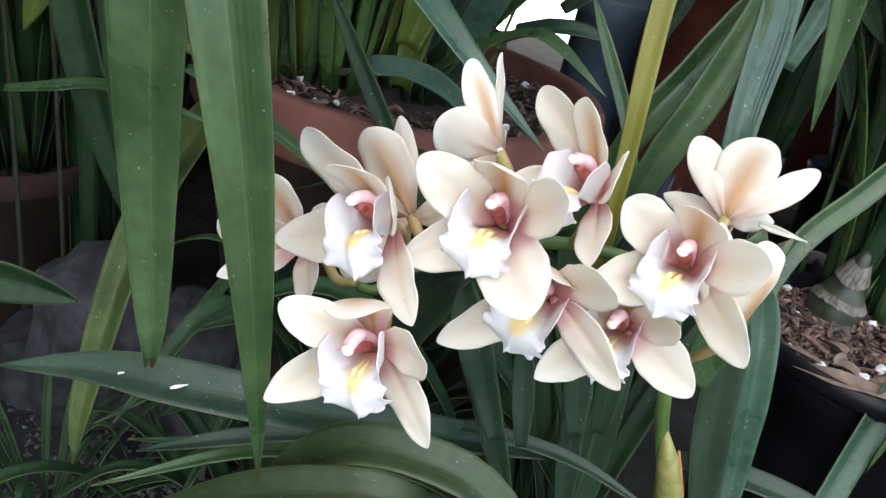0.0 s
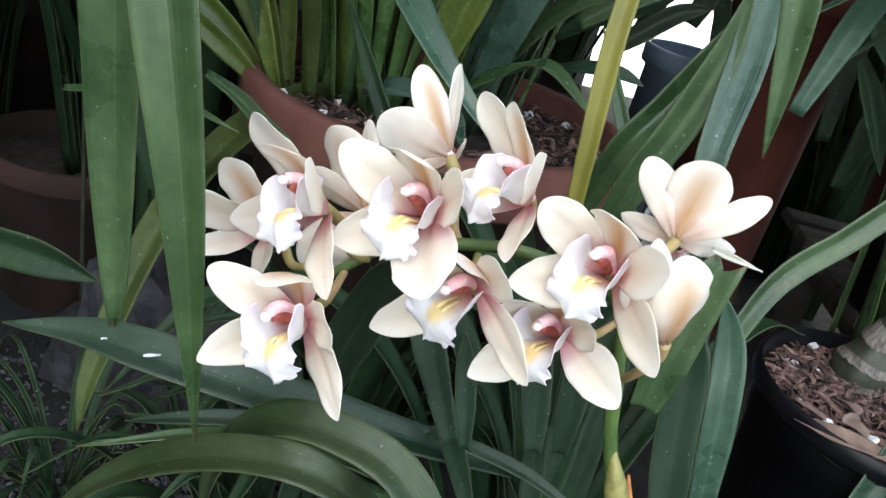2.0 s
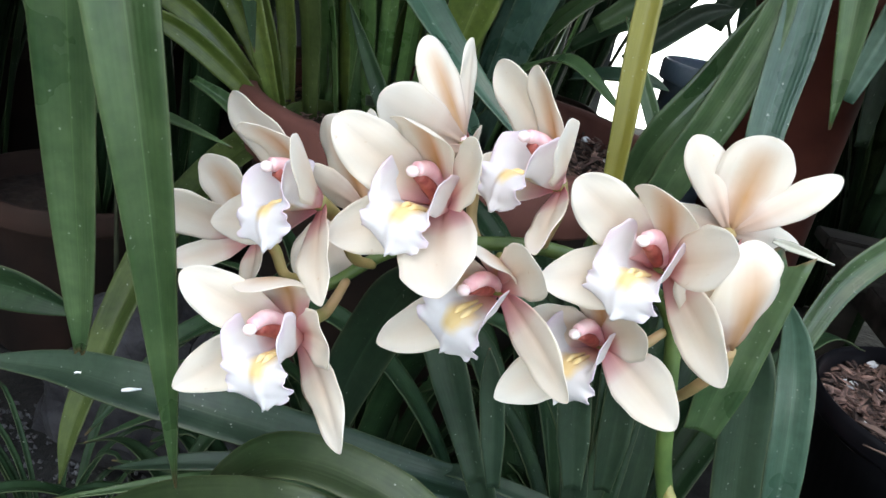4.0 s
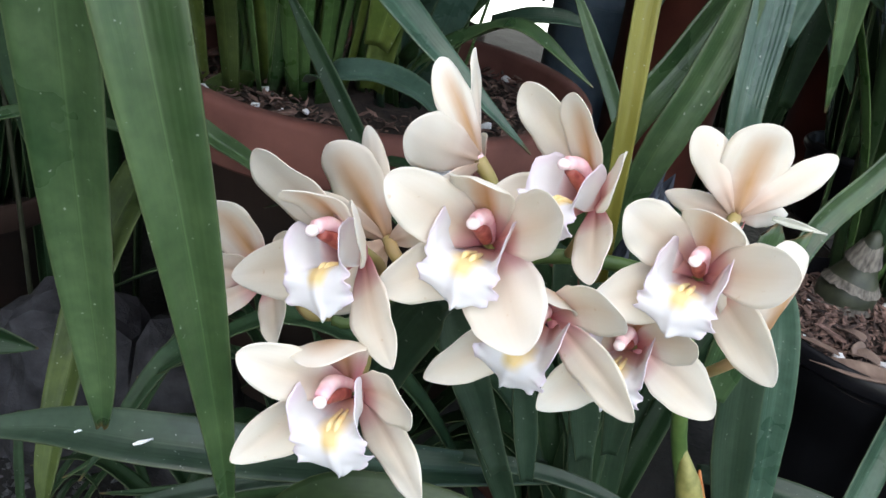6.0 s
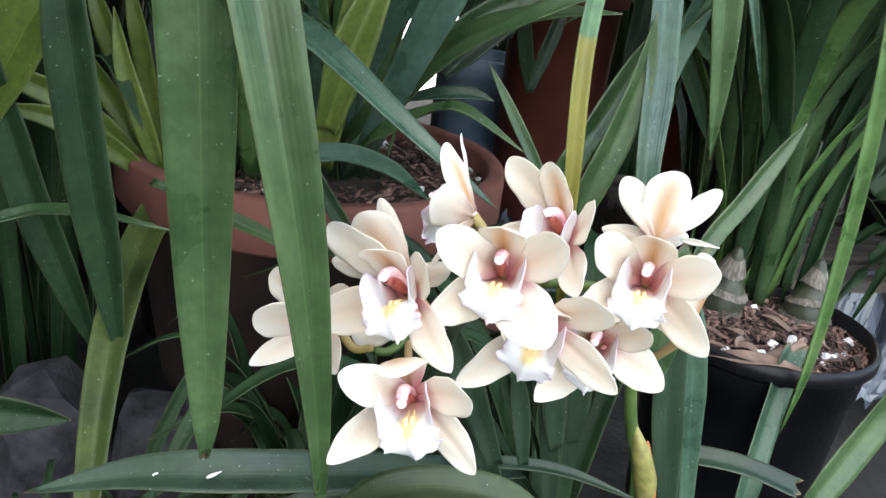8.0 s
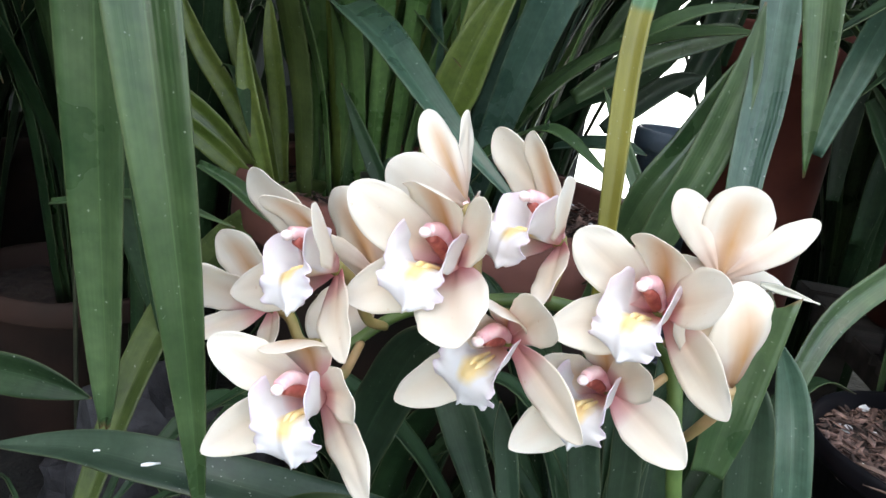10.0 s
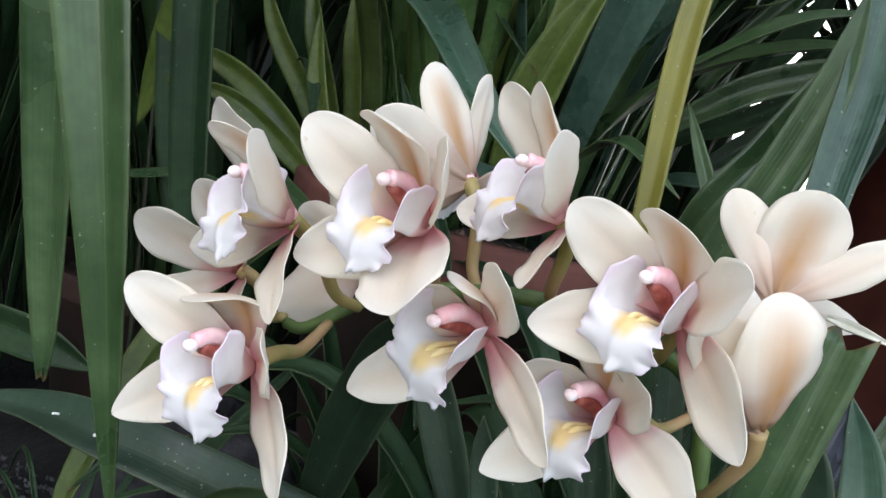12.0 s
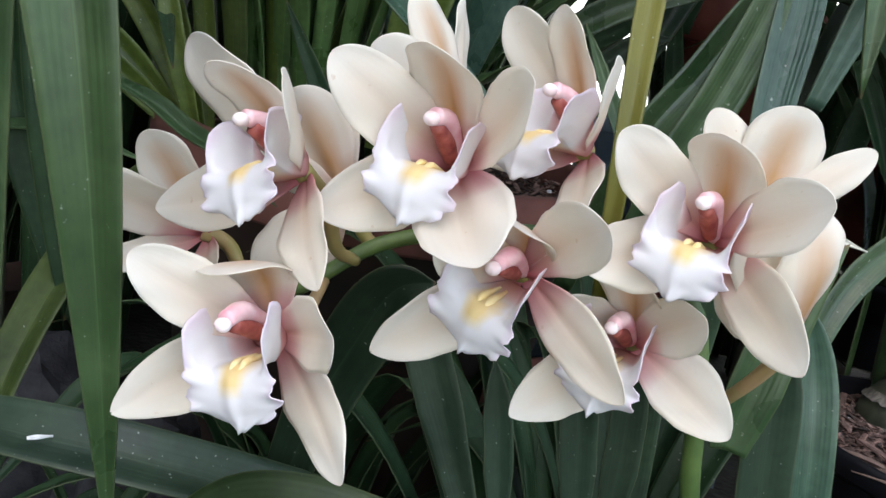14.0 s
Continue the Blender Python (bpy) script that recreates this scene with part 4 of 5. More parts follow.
for k in range(6):
    y = 0.86 + k * 0.085
    part("slat", board(0.56, 1.75, y, y + 0.065, 0.175, 0.195, k), WOOD, bench, smooth=False)
for x in (0.62, 1.15, 1.68):
    part("bearer", board(x - 0.025, x + 0.025, 0.86, 1.35, 0.125, 0.174, int(x * 9)), WOOD, bench, smooth=False)
    for y in (0.89, 1.31):
        part("leg", board(x - 0.024, x + 0.024, y - 0.025, y + 0.025, -0.07, 0.124, int(x * 9 + y)), WOOD, bench, smooth=False)
pl = thing("orchid_plant", "dark orchid clump growing before the slatted bench", "orchid plant")
fan(pl, (0.98, 0.84, -0.05), 40, 0.48, 0.36, 73, [LEAF_DARK], 0.030, droop=0.9)
for x, y, h, k in ((0.605, 0.985, 0.10, 91), (1.02, 1.10, 0.12, 92)):
    q, tq = pot("black_pot", x, y, 0.1955 + h, 0.065, h, BLACKPOT, "small black nursery pot on the slatted bench", lip=0.012, wall=0.003, fill=0.015)
    pl = thing("orchid_plant", "dark orchid clump in a small bench pot", "orchid plant")
    fan(pl, (x, y, tq), 34, 0.40, 0.36, k, [LEAF_DARK, LEAF_DARK, LEAF], 0.026)
rail = thing("wooden_rail", "pale weathered wooden rail behind the pots", "rail")
part("board", board(0.95, 2.2, 1.358, 1.383, 0.40, 0.455, 3), WOOD, rail, smooth=False)
for x in (1.0, 2.1):
    part("post", board(x - 0.03, x + 0.03, 1.384, 1.42, -0.07, 0.50, 4), WOOD, rail, smooth=False)
rp, topr = pot("ribbed_pot", 1.40, 1.52, 0.62, 0.13, 0.68, TERRA, "orange-red terracotta pot with ribbed rim", lip=0.10)
for k in range(6):
    z = 0.585 - k * 0.016
    part("rib", lathe([(0.129 - k * 0.0012, z - 0.006), (0.134 - k * 0.0012, z - 0.003), (0.134 - k * 0.0012, z + 0.002), (0.129 - k * 0.0012, z + 0.004)], 64), TERRA, rp)


def crumpled(name, x, y, z, sx, sy, h, material, label, category, seed, n=34):
    bm = bmesh.new()
    g = []
    for i in range(n + 1):
        row = []
        for j in range(n + 1):
            a, b = j / n - 0.5, i / n - 0.5
            q = noise.noise((a * 5 + seed, b * 5, 0)) + 0.6 * abs(noise.noise((a * 13 + seed, b * 13, 2))) + 0.3 * abs(noise.noise((a * 30, b * 30 + seed, 3)))
            row.append(Vector((x + a * sx + 0.02 * q, y + b * sy, z + h * (0.5 + 0.6 * q) * max(0.0, 1 - 3.4 * max(abs(a), abs(b)) ** 4))))
        g.append(row)
    return tagged(link_mesh(name, sheet(g, 0.0008), material, smooth=False), label, category)


CLEAR = plain_mat("grey_film", (0.05, 0.06, 0.08), (0.14, 0.16, 0.20), 9, 0.22, 0.5, 0.01, spec=0.6)
ROCK = plain_mat("grey_stone", (0.008, 0.008, 0.010), (0.045, 0.045, 0.052), 45, 0.9, 0.7, 0.004)
crumpled("plastic_sheet", 0.79, 0.90, -0.05, 0.34, 0.22, 0.24, CLEAR, "crumpled blue-grey plastic film beside the black pot", "plastic sheet", 3)
crumpled("plastic_sheet", 0.30, 0.98, 0.02, 0.16, 0.40, 0.22, CLEAR, "crumpled grey plastic film between the pots", "plastic sheet", 8)
pot("plastic_tub", 0.335, 1.32, 0.40, 0.085, 0.44, TARP, "blue-grey plastic tub between the pots", lip=0.03, taper=0.85, wall=0.006, fill=0.06)


def stone(x, y, z, sx, sy, sz, seed, material, label, n=3):
    bm = bmesh.new()
    bmesh.ops.create_icosphere(bm, subdivisions=n, radius=1)
    for v in bm.verts:
        d = 1 + 0.25 * noise.noise(v.co * 1.6 + Vector((seed, 0, 0))) + 0.09 * noise.noise(v.co * 5 + Vector((seed, 0, 0))) + 0.04 * abs(noise.noise(v.co * 14 + Vector((seed, 0, 0))))
        c = Vector([math.copysign(abs(q) ** 0.6, q) for q in v.co]) * d
        v.co = (c.x * sx, c.y * sy, c.z * sz)
    bmesh.ops.translate(bm, verts=bm.verts, vec=(x, y, z))
    return tagged(link_mesh("stone", bm, material, smooth=False), label, "stone", "grey stones on the ground")


stone(-0.250, 0.72, 0.03, 0.065, 0.05, 0.10, 1, ROCK, "rough grey broken stone on the dark ground")
stone(-0.135, 0.69, 0.03, 0.05, 0.045, 0.10, 2, ROCK, "rough grey broken stone on the dark ground")
stone(-0.30, 0.75, -0.03, 0.07, 0.05, 0.05, 3, ROCK, "rough grey broken stone on the dark ground")

gravel = bmesh.new()
rnd = random.Random(12)
for k in range(4200):
    x, y = rnd.uniform(-0.55, 0.05), rnd.uniform(0.30, 0.75)
    s = rnd.uniform(0.002, 0.0055)
    m = Matrix.Translation((x, y, -0.056 + s * 0.4)) @ Euler((rnd.random() * 6, rnd.random() * 6, 0)).to_matrix().to_4x4() @ Matrix.Diagonal((s, s * 0.8, s * 0.6, 1))
    vs = [gravel.verts.new(m @ Vector(q)) for q in ((1, 0, 0), (-1, 0, 0), (0, 1, 0), (0, -1, 0), (0, 0, 1), (0, 0, -1))]
    for a, b, c in ((0, 2, 4), (2, 1, 4), (1, 3, 4), (3, 0, 4), (2, 0, 5), (1, 2, 5), (3, 1, 5), (0, 3, 5)):
        gravel.faces.new((vs[a], vs[b], vs[c]))
tagged(link_mesh("gravel", gravel, GRAVEL, smooth=False), "loose grey gravel on the ground", "gravel", kind="stuff")

tuft = thing("grass_tuft", "low tuft of narrow dark arching leaves on gravel", "grass plant")
rnd = random.Random(77)
for k in range(34):
    a = rnd.uniform(0, 2 * math.pi)
    out = Vector((math.cos(a), math.sin(a), 0))
    r, h = rnd.uniform(0.07, 0.17), rnd.uniform(0.05, 0.14)
    b = Vector((-0.235, 0.545, -0.055)) + out * rnd.uniform(0, 0.025)
    part("blade", leaf_sheet([b, b + out * r * 0.3 + Vector((0, 0, h * 0.75)), b + out * r * 0.65 + Vector((0, 0, h)), b + out * r + Vector((0, 0, h * rnd.uniform(0.3, 0.9)))], rnd.uniform(0.005, 0.009), Vector((0, 0, 1)) - out * 0.5, "spear", 0.3, 12), LEAF_DARK, tuft)

part("dry_tip", leaf_sheet([(0.2085, 0.408, 0.4175), (0.2215, 0.407, 0.4160), (0.2390, 0.408, 0.4125)], 0.0045, "c", "spear", 0.5, 14), plain_mat("bleached_leaf", (0.35, 0.35, 0.28), (0.55, 0.54, 0.46), 90, 0.7), main_plant, "bleached dry leaf tip")

for x, y, z, w in ((-0.086, 0.374, 0.2690, 0.0042), (-0.120, 0.381, 0.2660, 0.0014)):
    part("white_splash", leaf_sheet([(x - w, y - w * 0.5, z), (x, y, z + 0.0004), (x + w, y + w * 0.8, z)], w * 0.5, "u", "spear", 0.2, 8), PERLITE, main_plant, "white dropping splash")

# ---- lilac blooms at the back ----
rnd = random.Random(41)
lilac = thing("lilac_plant", "pale lilac flower heads on thin stems behind leaves", "flowering plant")
for x, z in ((-0.329, 0.570), (-0.374, 0.608)):
    part("stem", tube([(x + 0.02, 0.79, -0.06), (x + 0.01, 0.78, z * 0.5), (x, 0.76, z)], [0.003, 0.0024, 0.0016], 8, 14), BULB, lilac, "thin dark stem")
    for k in range(16):
        c = Vector((x + rnd.gauss(0, 0.012), 0.76 + rnd.gauss(0, 0.009), z + rnd.gauss(0, 0.015)))
        bm = bmesh.new()
        for n in range(5):
            a = n * 2 * math.pi / 5 + k
            d, e = Vector((math.cos(a), -0.3, math.sin(a))), Vector((-math.sin(a), 0, math.cos(a)))
            q = [bm.verts.new(c + d * u * 0.008 + e * w * 0.0037 + Vector((0, -h, 0))) for u, w, h in ((0.05, 0, 0), (0.55, -1, 0.001), (1, -0.4, 0.002), (1, 0.4, 0.002), (0.55, 1, 0.001))]
            bm.faces.new(q)
            bm.faces.new([bm.verts.new(v.co + Vector((0, 0.0006, 0))) for v in reversed(q)])
        part("floret", bm, LILAC, lilac)

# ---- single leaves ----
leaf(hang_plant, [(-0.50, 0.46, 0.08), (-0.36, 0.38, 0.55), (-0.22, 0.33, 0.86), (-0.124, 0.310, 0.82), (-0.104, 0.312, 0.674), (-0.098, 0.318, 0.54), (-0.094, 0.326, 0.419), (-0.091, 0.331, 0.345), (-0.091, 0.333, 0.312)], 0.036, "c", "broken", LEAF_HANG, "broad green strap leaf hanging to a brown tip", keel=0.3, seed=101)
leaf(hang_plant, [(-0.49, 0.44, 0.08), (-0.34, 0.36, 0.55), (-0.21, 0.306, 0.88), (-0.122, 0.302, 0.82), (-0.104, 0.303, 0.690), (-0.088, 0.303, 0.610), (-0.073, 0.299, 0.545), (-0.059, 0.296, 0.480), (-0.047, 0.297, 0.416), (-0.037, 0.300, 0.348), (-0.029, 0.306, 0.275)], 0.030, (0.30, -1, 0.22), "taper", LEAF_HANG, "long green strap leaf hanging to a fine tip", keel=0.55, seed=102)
leaf(main_plant, [(0.149, 0.460, 0.197), (0.066, 0.420, 0.228), (-0.022, 0.380, 0.262), (-0.087, 0.379, 0.266), (-0.137, 0.390, 0.259), (-0.195, 0.395, 0.246)], 0.028, "u", "taper", LEAF_SHADED, "green strap leaf lying across below the flowers", seed=0)
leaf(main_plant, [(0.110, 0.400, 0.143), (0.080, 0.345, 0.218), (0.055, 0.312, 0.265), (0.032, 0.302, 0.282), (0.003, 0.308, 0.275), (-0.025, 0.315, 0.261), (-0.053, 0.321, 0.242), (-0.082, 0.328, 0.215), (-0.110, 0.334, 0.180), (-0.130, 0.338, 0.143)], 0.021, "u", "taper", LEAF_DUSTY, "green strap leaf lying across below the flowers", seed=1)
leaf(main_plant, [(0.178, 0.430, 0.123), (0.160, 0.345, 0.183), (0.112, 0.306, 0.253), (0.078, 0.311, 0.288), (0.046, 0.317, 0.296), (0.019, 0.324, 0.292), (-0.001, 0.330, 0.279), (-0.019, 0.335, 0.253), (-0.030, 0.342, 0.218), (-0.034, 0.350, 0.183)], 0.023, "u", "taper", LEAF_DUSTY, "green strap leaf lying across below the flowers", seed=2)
leaf(main_plant, [(0.012, 0.430, 0.207), (-0.028, 0.430, 0.200), (-0.069, 0.420, 0.195), (-0.120, 0.420, 0.175)], 0.012, "u", "taper", LEAF_SHADED, "green strap leaf lying across below the flowers", seed=3)
leaf(big_plant, [(-0.047, 0.800, 0.347), (-0.068, 0.785, 0.430), (-0.086, 0.745, 0.488), (-0.088, 0.690, 0.512), (-0.066, 0.625, 0.514), (-0.038, 0.572, 0.505), (-0.015, 0.540, 0.494), (0.036, 0.480, 0.458), (0.092, 0.450, 0.419)], 0.036, (0.2, -0.55, 0.85), "taper", LEAF_BLUE, "arching blue-green orchid strap leaf", seed=4)
leaf(big_plant, [(-0.041, 0.660, 0.379), (-0.026, 0.620, 0.398), (0.009, 0.600, 0.407), (0.039, 0.560, 0.408), (0.058, 0.500, 0.406)], 0.022, "u", "taper", LEAF_BLUE, "arching blue-green orchid strap leaf", seed=5)
leaf(big_plant, [(0.031, 0.680, 0.387), (0.046, 0.660, 0.411), (0.075, 0.640, 0.435), (0.102, 0.600, 0.452), (0.143, 0.550, 0.433)], 0.018, "u", "taper", LEAF, "arching blue-green orchid strap leaf", seed=6)
leaf(big_plant, [(0.029, 0.750, 0.379), (0.082, 0.720, 0.457), (0.130, 0.680, 0.505), (0.181, 0.640, 0.530), (0.228, 0.600, 0.542)], 0.030, "u", "taper", LEAF, "arching blue-green orchid strap leaf", seed=7)
leaf(big_plant, [(0.194, 0.580, 0.357), (0.179, 0.600, 0.401), (0.153, 0.620, 0.449), (0.132, 0.640, 0.487)], 0.011, "c", "taper", LEAF, "upright green orchid strap leaf", seed=8)
leaf(main_plant, [(0.136, 0.420, 0.365), (0.129, 0.420, 0.439), (0.125, 0.430, 0.531), (0.139, 0.450, 0.598), (0.166, 0.470, 0.690), (0.183, 0.500, 0.769)], 0.012, "c", "taper", LEAF_YELLOW, "orchid leaf, yellow below and green above", seed=9)
leaf(main_plant, [(0.216, 0.460, 0.367), (0.204, 0.465, 0.445), (0.206, 0.480, 0.508), (0.208, 0.500, 0.590), (0.245, 0.530, 0.611), (0.300, 0.560, 0.600), (0.362, 0.580, 0.490)], 0.023, "c", "taper", LEAF_BLUE, "arching blue-green orchid strap leaf", seed=10)
leaf(main_plant, [(0.151, 0.400, 0.726), (0.163, 0.400, 0.682), (0.186, 0.405, 0.615), (0.204, 0.408, 0.542), (0.215, 0.408, 0.473)], 0.022, "c", "taper", LEAF_HANG, "long green strap leaf hanging from above", seed=11)
leaf(main_plant, [(0.137, 0.520, 0.338), (0.154, 0.500, 0.425), (0.176, 0.500, 0.470), (0.198, 0.500, 0.517), (0.216, 0.500, 0.550)], 0.020, "c", "taper", LEAF, "upright green orchid strap leaf", seed=12)
leaf(main_plant, [(0.153, 0.480, 0.357), (0.167, 0.480, 0.416), (0.183, 0.480, 0.464), (0.193, 0.480, 0.510), (0.195, 0.480, 0.554)], 0.022, "c", "taper", LEAF, "upright green orchid strap leaf", seed=13)
leaf(main_plant, [(0.245, 0.450, 0.299), (0.274, 0.480, 0.377), (0.314, 0.500, 0.418), (0.344, 0.510, 0.455), (0.366, 0.517, 0.481)], 0.017, "c", "taper", LEAF, "upright green orchid strap leaf", seed=14)
leaf(big_plant, [(0.036, 0.720, 0.375), (0.094, 0.670, 0.472), (0.150, 0.620, 0.525), (0.186, 0.600, 0.548), (0.220, 0.580, 0.557)], 0.020, "u", "taper", LEAF, "arching blue-green orchid strap leaf", seed=15)
leaf(big_plant, [(0.020, 0.790, 0.350), (0.055, 0.750, 0.488), (0.095, 0.720, 0.553), (0.137, 0.680, 0.617), (0.165, 0.640, 0.672), (0.194, 0.600, 0.732)], 0.030, "c", "taper", LEAF_BLUE, "arching blue-green orchid strap leaf", seed=16)
leaf(main_plant, [(0.204, 0.400, 0.314), (0.207, 0.402, 0.340), (0.211, 0.405, 0.368), (0.217, 0.410, 0.411)], 0.024, "c", "cut", LEAF, "green strap leaf with a cut pale end", seed=17)
leaf(main_plant, [(0.279, 0.420, 0.176), (0.261, 0.430, 0.294), (0.251, 0.440, 0.346), (0.236, 0.440, 0.380)], 0.021, "c", "taper", LEAF_BLUE, "upright green orchid strap leaf", seed=18)
leaf(main_plant, [(0.264, 0.420, 0.173), (0.239, 0.420, 0.269), (0.226, 0.420, 0.337), (0.221, 0.420, 0.368)], 0.026, "c", "taper", LEAF_SHADED, "upright green orchid strap leaf", seed=19)
leaf(main_plant, [(0.007, 0.420, 0.217), (0.022, 0.410, 0.290), (0.036, 0.400, 0.333), (0.047, 0.390, 0.359), (0.062, 0.385, 0.367)], 0.030, "c", "taper", LEAF_SHADED, "arching blue-green orchid strap leaf", seed=20)
leaf(main_plant, [(0.109, 0.370, 0.271), (0.099, 0.370, 0.316), (0.091, 0.370, 0.346)], 0.012, "c", "taper", LEAF_SHADED, "upright green orchid strap leaf", seed=21)
leaf(main_plant, [(0.102, 0.400, 0.249), (0.074, 0.400, 0.312), (0.063, 0.400, 0.337), (0.053, 0.400, 0.366)], 0.020, "c", "taper", LEAF_SHADED, "upright green orchid strap leaf", seed=22)
leaf(main_plant, [(0.155, 0.420, 0.247), (0.143, 0.420, 0.300), (0.134, 0.420, 0.344)], 0.018, "c", "taper", LEAF_SHADED, "upright green orchid strap leaf", seed=23)
leaf(main_plant, [(0.173, 0.430, 0.244), (0.168, 0.430, 0.300), (0.161, 0.430, 0.346)], 0.018, "c", "taper", LEAF_SHADED, "upright green orchid strap leaf", seed=24)
leaf(main_plant, [(0.132, 0.430, 0.167), (0.102, 0.420, 0.240), (0.072, 0.410, 0.307), (0.051, 0.410, 0.353)], 0.016, "c", "taper", LEAF_SHADED, "upright green orchid strap leaf", seed=25)
leaf(main_plant, [(0.175, 0.440, 0.150), (0.159, 0.440, 0.235), (0.145, 0.440, 0.289)], 0.016, "c", "taper", LEAF_SHADED, "upright green orchid strap leaf", seed=26)
leaf(main_plant, [(0.076, 0.440, 0.221), (0.098, 0.430, 0.230), (0.156, 0.410, 0.234), (0.211, 0.380, 0.226)], 0.010, "u", "taper", LEAF_SHADED, "narrow pale-edged strap leaf", seed=27)
leaf(main_plant, [(0.249, 0.460, 0.209), (0.281, 0.440, 0.220), (0.319, 0.420, 0.222), (0.360, 0.400, 0.212)], 0.018, "u", "cut", LEAF_SHADED, "pale-edged strap leaf with a cut end", seed=28)
leaf(side_plant, [(0.439, 0.470, 0.121), (0.464, 0.475, 0.164), (0.494, 0.480, 0.213), (0.517, 0.480, 0.258)], 0.034, "c", "cut", LEAF, "green strap leaf with a cut pale end", seed=29)
leaf(side_plant, [(0.703, 0.500, 0.063), (0.627, 0.500, 0.209), (0.577, 0.500, 0.290), (0.528, 0.500, 0.356)], 0.022, "c", "taper", LEAF, "long green strap leaf hanging from above", seed=30)
leaf(hang_plant, [(-0.190, 0.555, 0.557), (-0.189, 0.553, 0.505), (-0.180, 0.556, 0.409), (-0.169, 0.558, 0.322), (-0.159, 0.559, 0.238)], 0.032, "c", "taper", LEAF_DARK, "long green strap leaf hanging from above", seed=35)
leaf(hang_plant, [(-0.269, 0.632, 0.495), (-0.250, 0.632, 0.418), (-0.233, 0.632, 0.347), (-0.209, 0.633, 0.273), (-0.186, 0.635, 0.199)], 0.030, "c", "taper", LEAF_DARK, "long green strap leaf hanging from above", seed=36)
leaf(hang_plant, [(-0.088, 0.800, 0.302), (-0.108, 0.770, 0.337), (-0.136, 0.710, 0.325), (-0.155, 0.630, 0.303), (-0.168, 0.550, 0.254), (-0.175, 0.480, 0.166), (-0.176, 0.460, 0.116)], 0.030, "c", "taper", LEAF_OLIVE_SHADED, "long green strap leaf hanging from above", seed=37)
leaf(side_plant, [(0.400, 0.500, 0.074), (0.404, 0.505, 0.130), (0.417, 0.520, 0.192), (0.434, 0.536, 0.267)], 0.025, "c", "cut", LEAF_BLUE, "green strap leaf with a cut pale end", seed=38)
leaf(side_plant, [(0.324, 0.440, 0.665), (0.346, 0.450, 0.614), (0.370, 0.460, 0.534), (0.399, 0.478, 0.415), (0.424, 0.500, 0.275), (0.432, 0.515, 0.185)], 0.016, "c", "taper", LEAF_FRESH, "long green strap leaf hanging from above", seed=39)
leaf(hang_plant, [(-0.292, 0.620, 0.326), (-0.255, 0.620, 0.335), (-0.226, 0.620, 0.343), (-0.181, 0.600, 0.349), (-0.122, 0.580, 0.345)], 0.012, "u", "taper", LEAF, "narrow pale-edged strap leaf", seed=40)
leaf(hang_plant, [(-0.145, 0.560, 0.121), (-0.137, 0.570, 0.148), (-0.112, 0.600, 0.195), (-0.079, 0.620, 0.249)], 0.012, "c", "taper", LEAF_DARK, "upright green orchid strap leaf", seed=41)
leaf(main_plant, [(-0.134, 0.530, 0.400), (-0.104, 0.515, 0.394), (-0.079, 0.500, 0.385), (-0.053, 0.480, 0.380), (-0.018, 0.450, 0.368)], 0.012, "u", "taper", LEAF, "narrow pale-edged strap leaf", seed=42)
leaf(big_plant, [(0.018, 0.560, 0.346), (0.003, 0.580, 0.365), (-0.031, 0.600, 0.414), (-0.063, 0.620, 0.460)], 0.013, "c", "taper", LEAF_DARK, "upright green orchid strap leaf", seed=43)
leaf(dark_plant, [(0.241, 0.620, 0.783), (0.283, 0.620, 0.715), (0.329, 0.630, 0.642), (0.375, 0.640, 0.558), (0.417, 0.650, 0.468)], 0.018, "c", "taper", LEAF_DARK, "long green strap leaf hanging from above", seed=44)
leaf(dark_plant, [(0.272, 0.720, 0.784), (0.321, 0.700, 0.756), (0.353, 0.680, 0.729), (0.400, 0.660, 0.693)], 0.030, "c", "taper", LEAF_BLUE, "arching blue-green orchid strap leaf", seed=45)
leaf(dark_plant, [(0.376, 0.800, 0.756), (0.378, 0.800, 0.662), (0.384, 0.800, 0.606), (0.415, 0.800, 0.543), (0.463, 0.800, 0.466)], 0.026, "c", "taper", LEAF, "long green strap leaf hanging from above", seed=46)
leaf(big_plant, [(-0.154, 1.000, 0.420), (-0.188, 1.000, 0.535), (-0.218, 1.000, 0.647), (-0.246, 1.000, 0.736)], 0.030, "c", "taper", LEAF_BLUE, "upright green orchid strap leaf", seed=47)
leaf(big_plant, [(-0.155, 1.020, 0.417), (-0.168, 1.000, 0.539), (-0.177, 1.000, 0.655), (-0.180, 1.000, 0.749)], 0.028, "c", "taper", LEAF_BLUE, "upright green orchid strap leaf", seed=48)
leaf(hang_plant, [(-0.194, 0.620, 0.533), (-0.217, 0.620, 0.503), (-0.248, 0.630, 0.449), (-0.290, 0.650, 0.365)], 0.044, "c", "taper", LEAF_OLIVE, "long green strap leaf hanging from above", seed=49)
leaf(main_plant, [(-0.354, 0.520, 0.210), (-0.287, 0.500, 0.233), (-0.250, 0.500, 0.235), (-0.219, 0.500, 0.233), (-0.187, 0.500, 0.227)], 0.030, "c", "taper", LEAF_DARK, "green strap leaf lying across below the flowers", seed=50)
leaf(big_plant, [(-0.145, 0.740, 0.334), (-0.198, 0.720, 0.394), (-0.250, 0.710, 0.426), (-0.299, 0.700, 0.436)], 0.022, "c", "taper", LEAF_OLIVE, "upright green orchid strap leaf", seed=51)
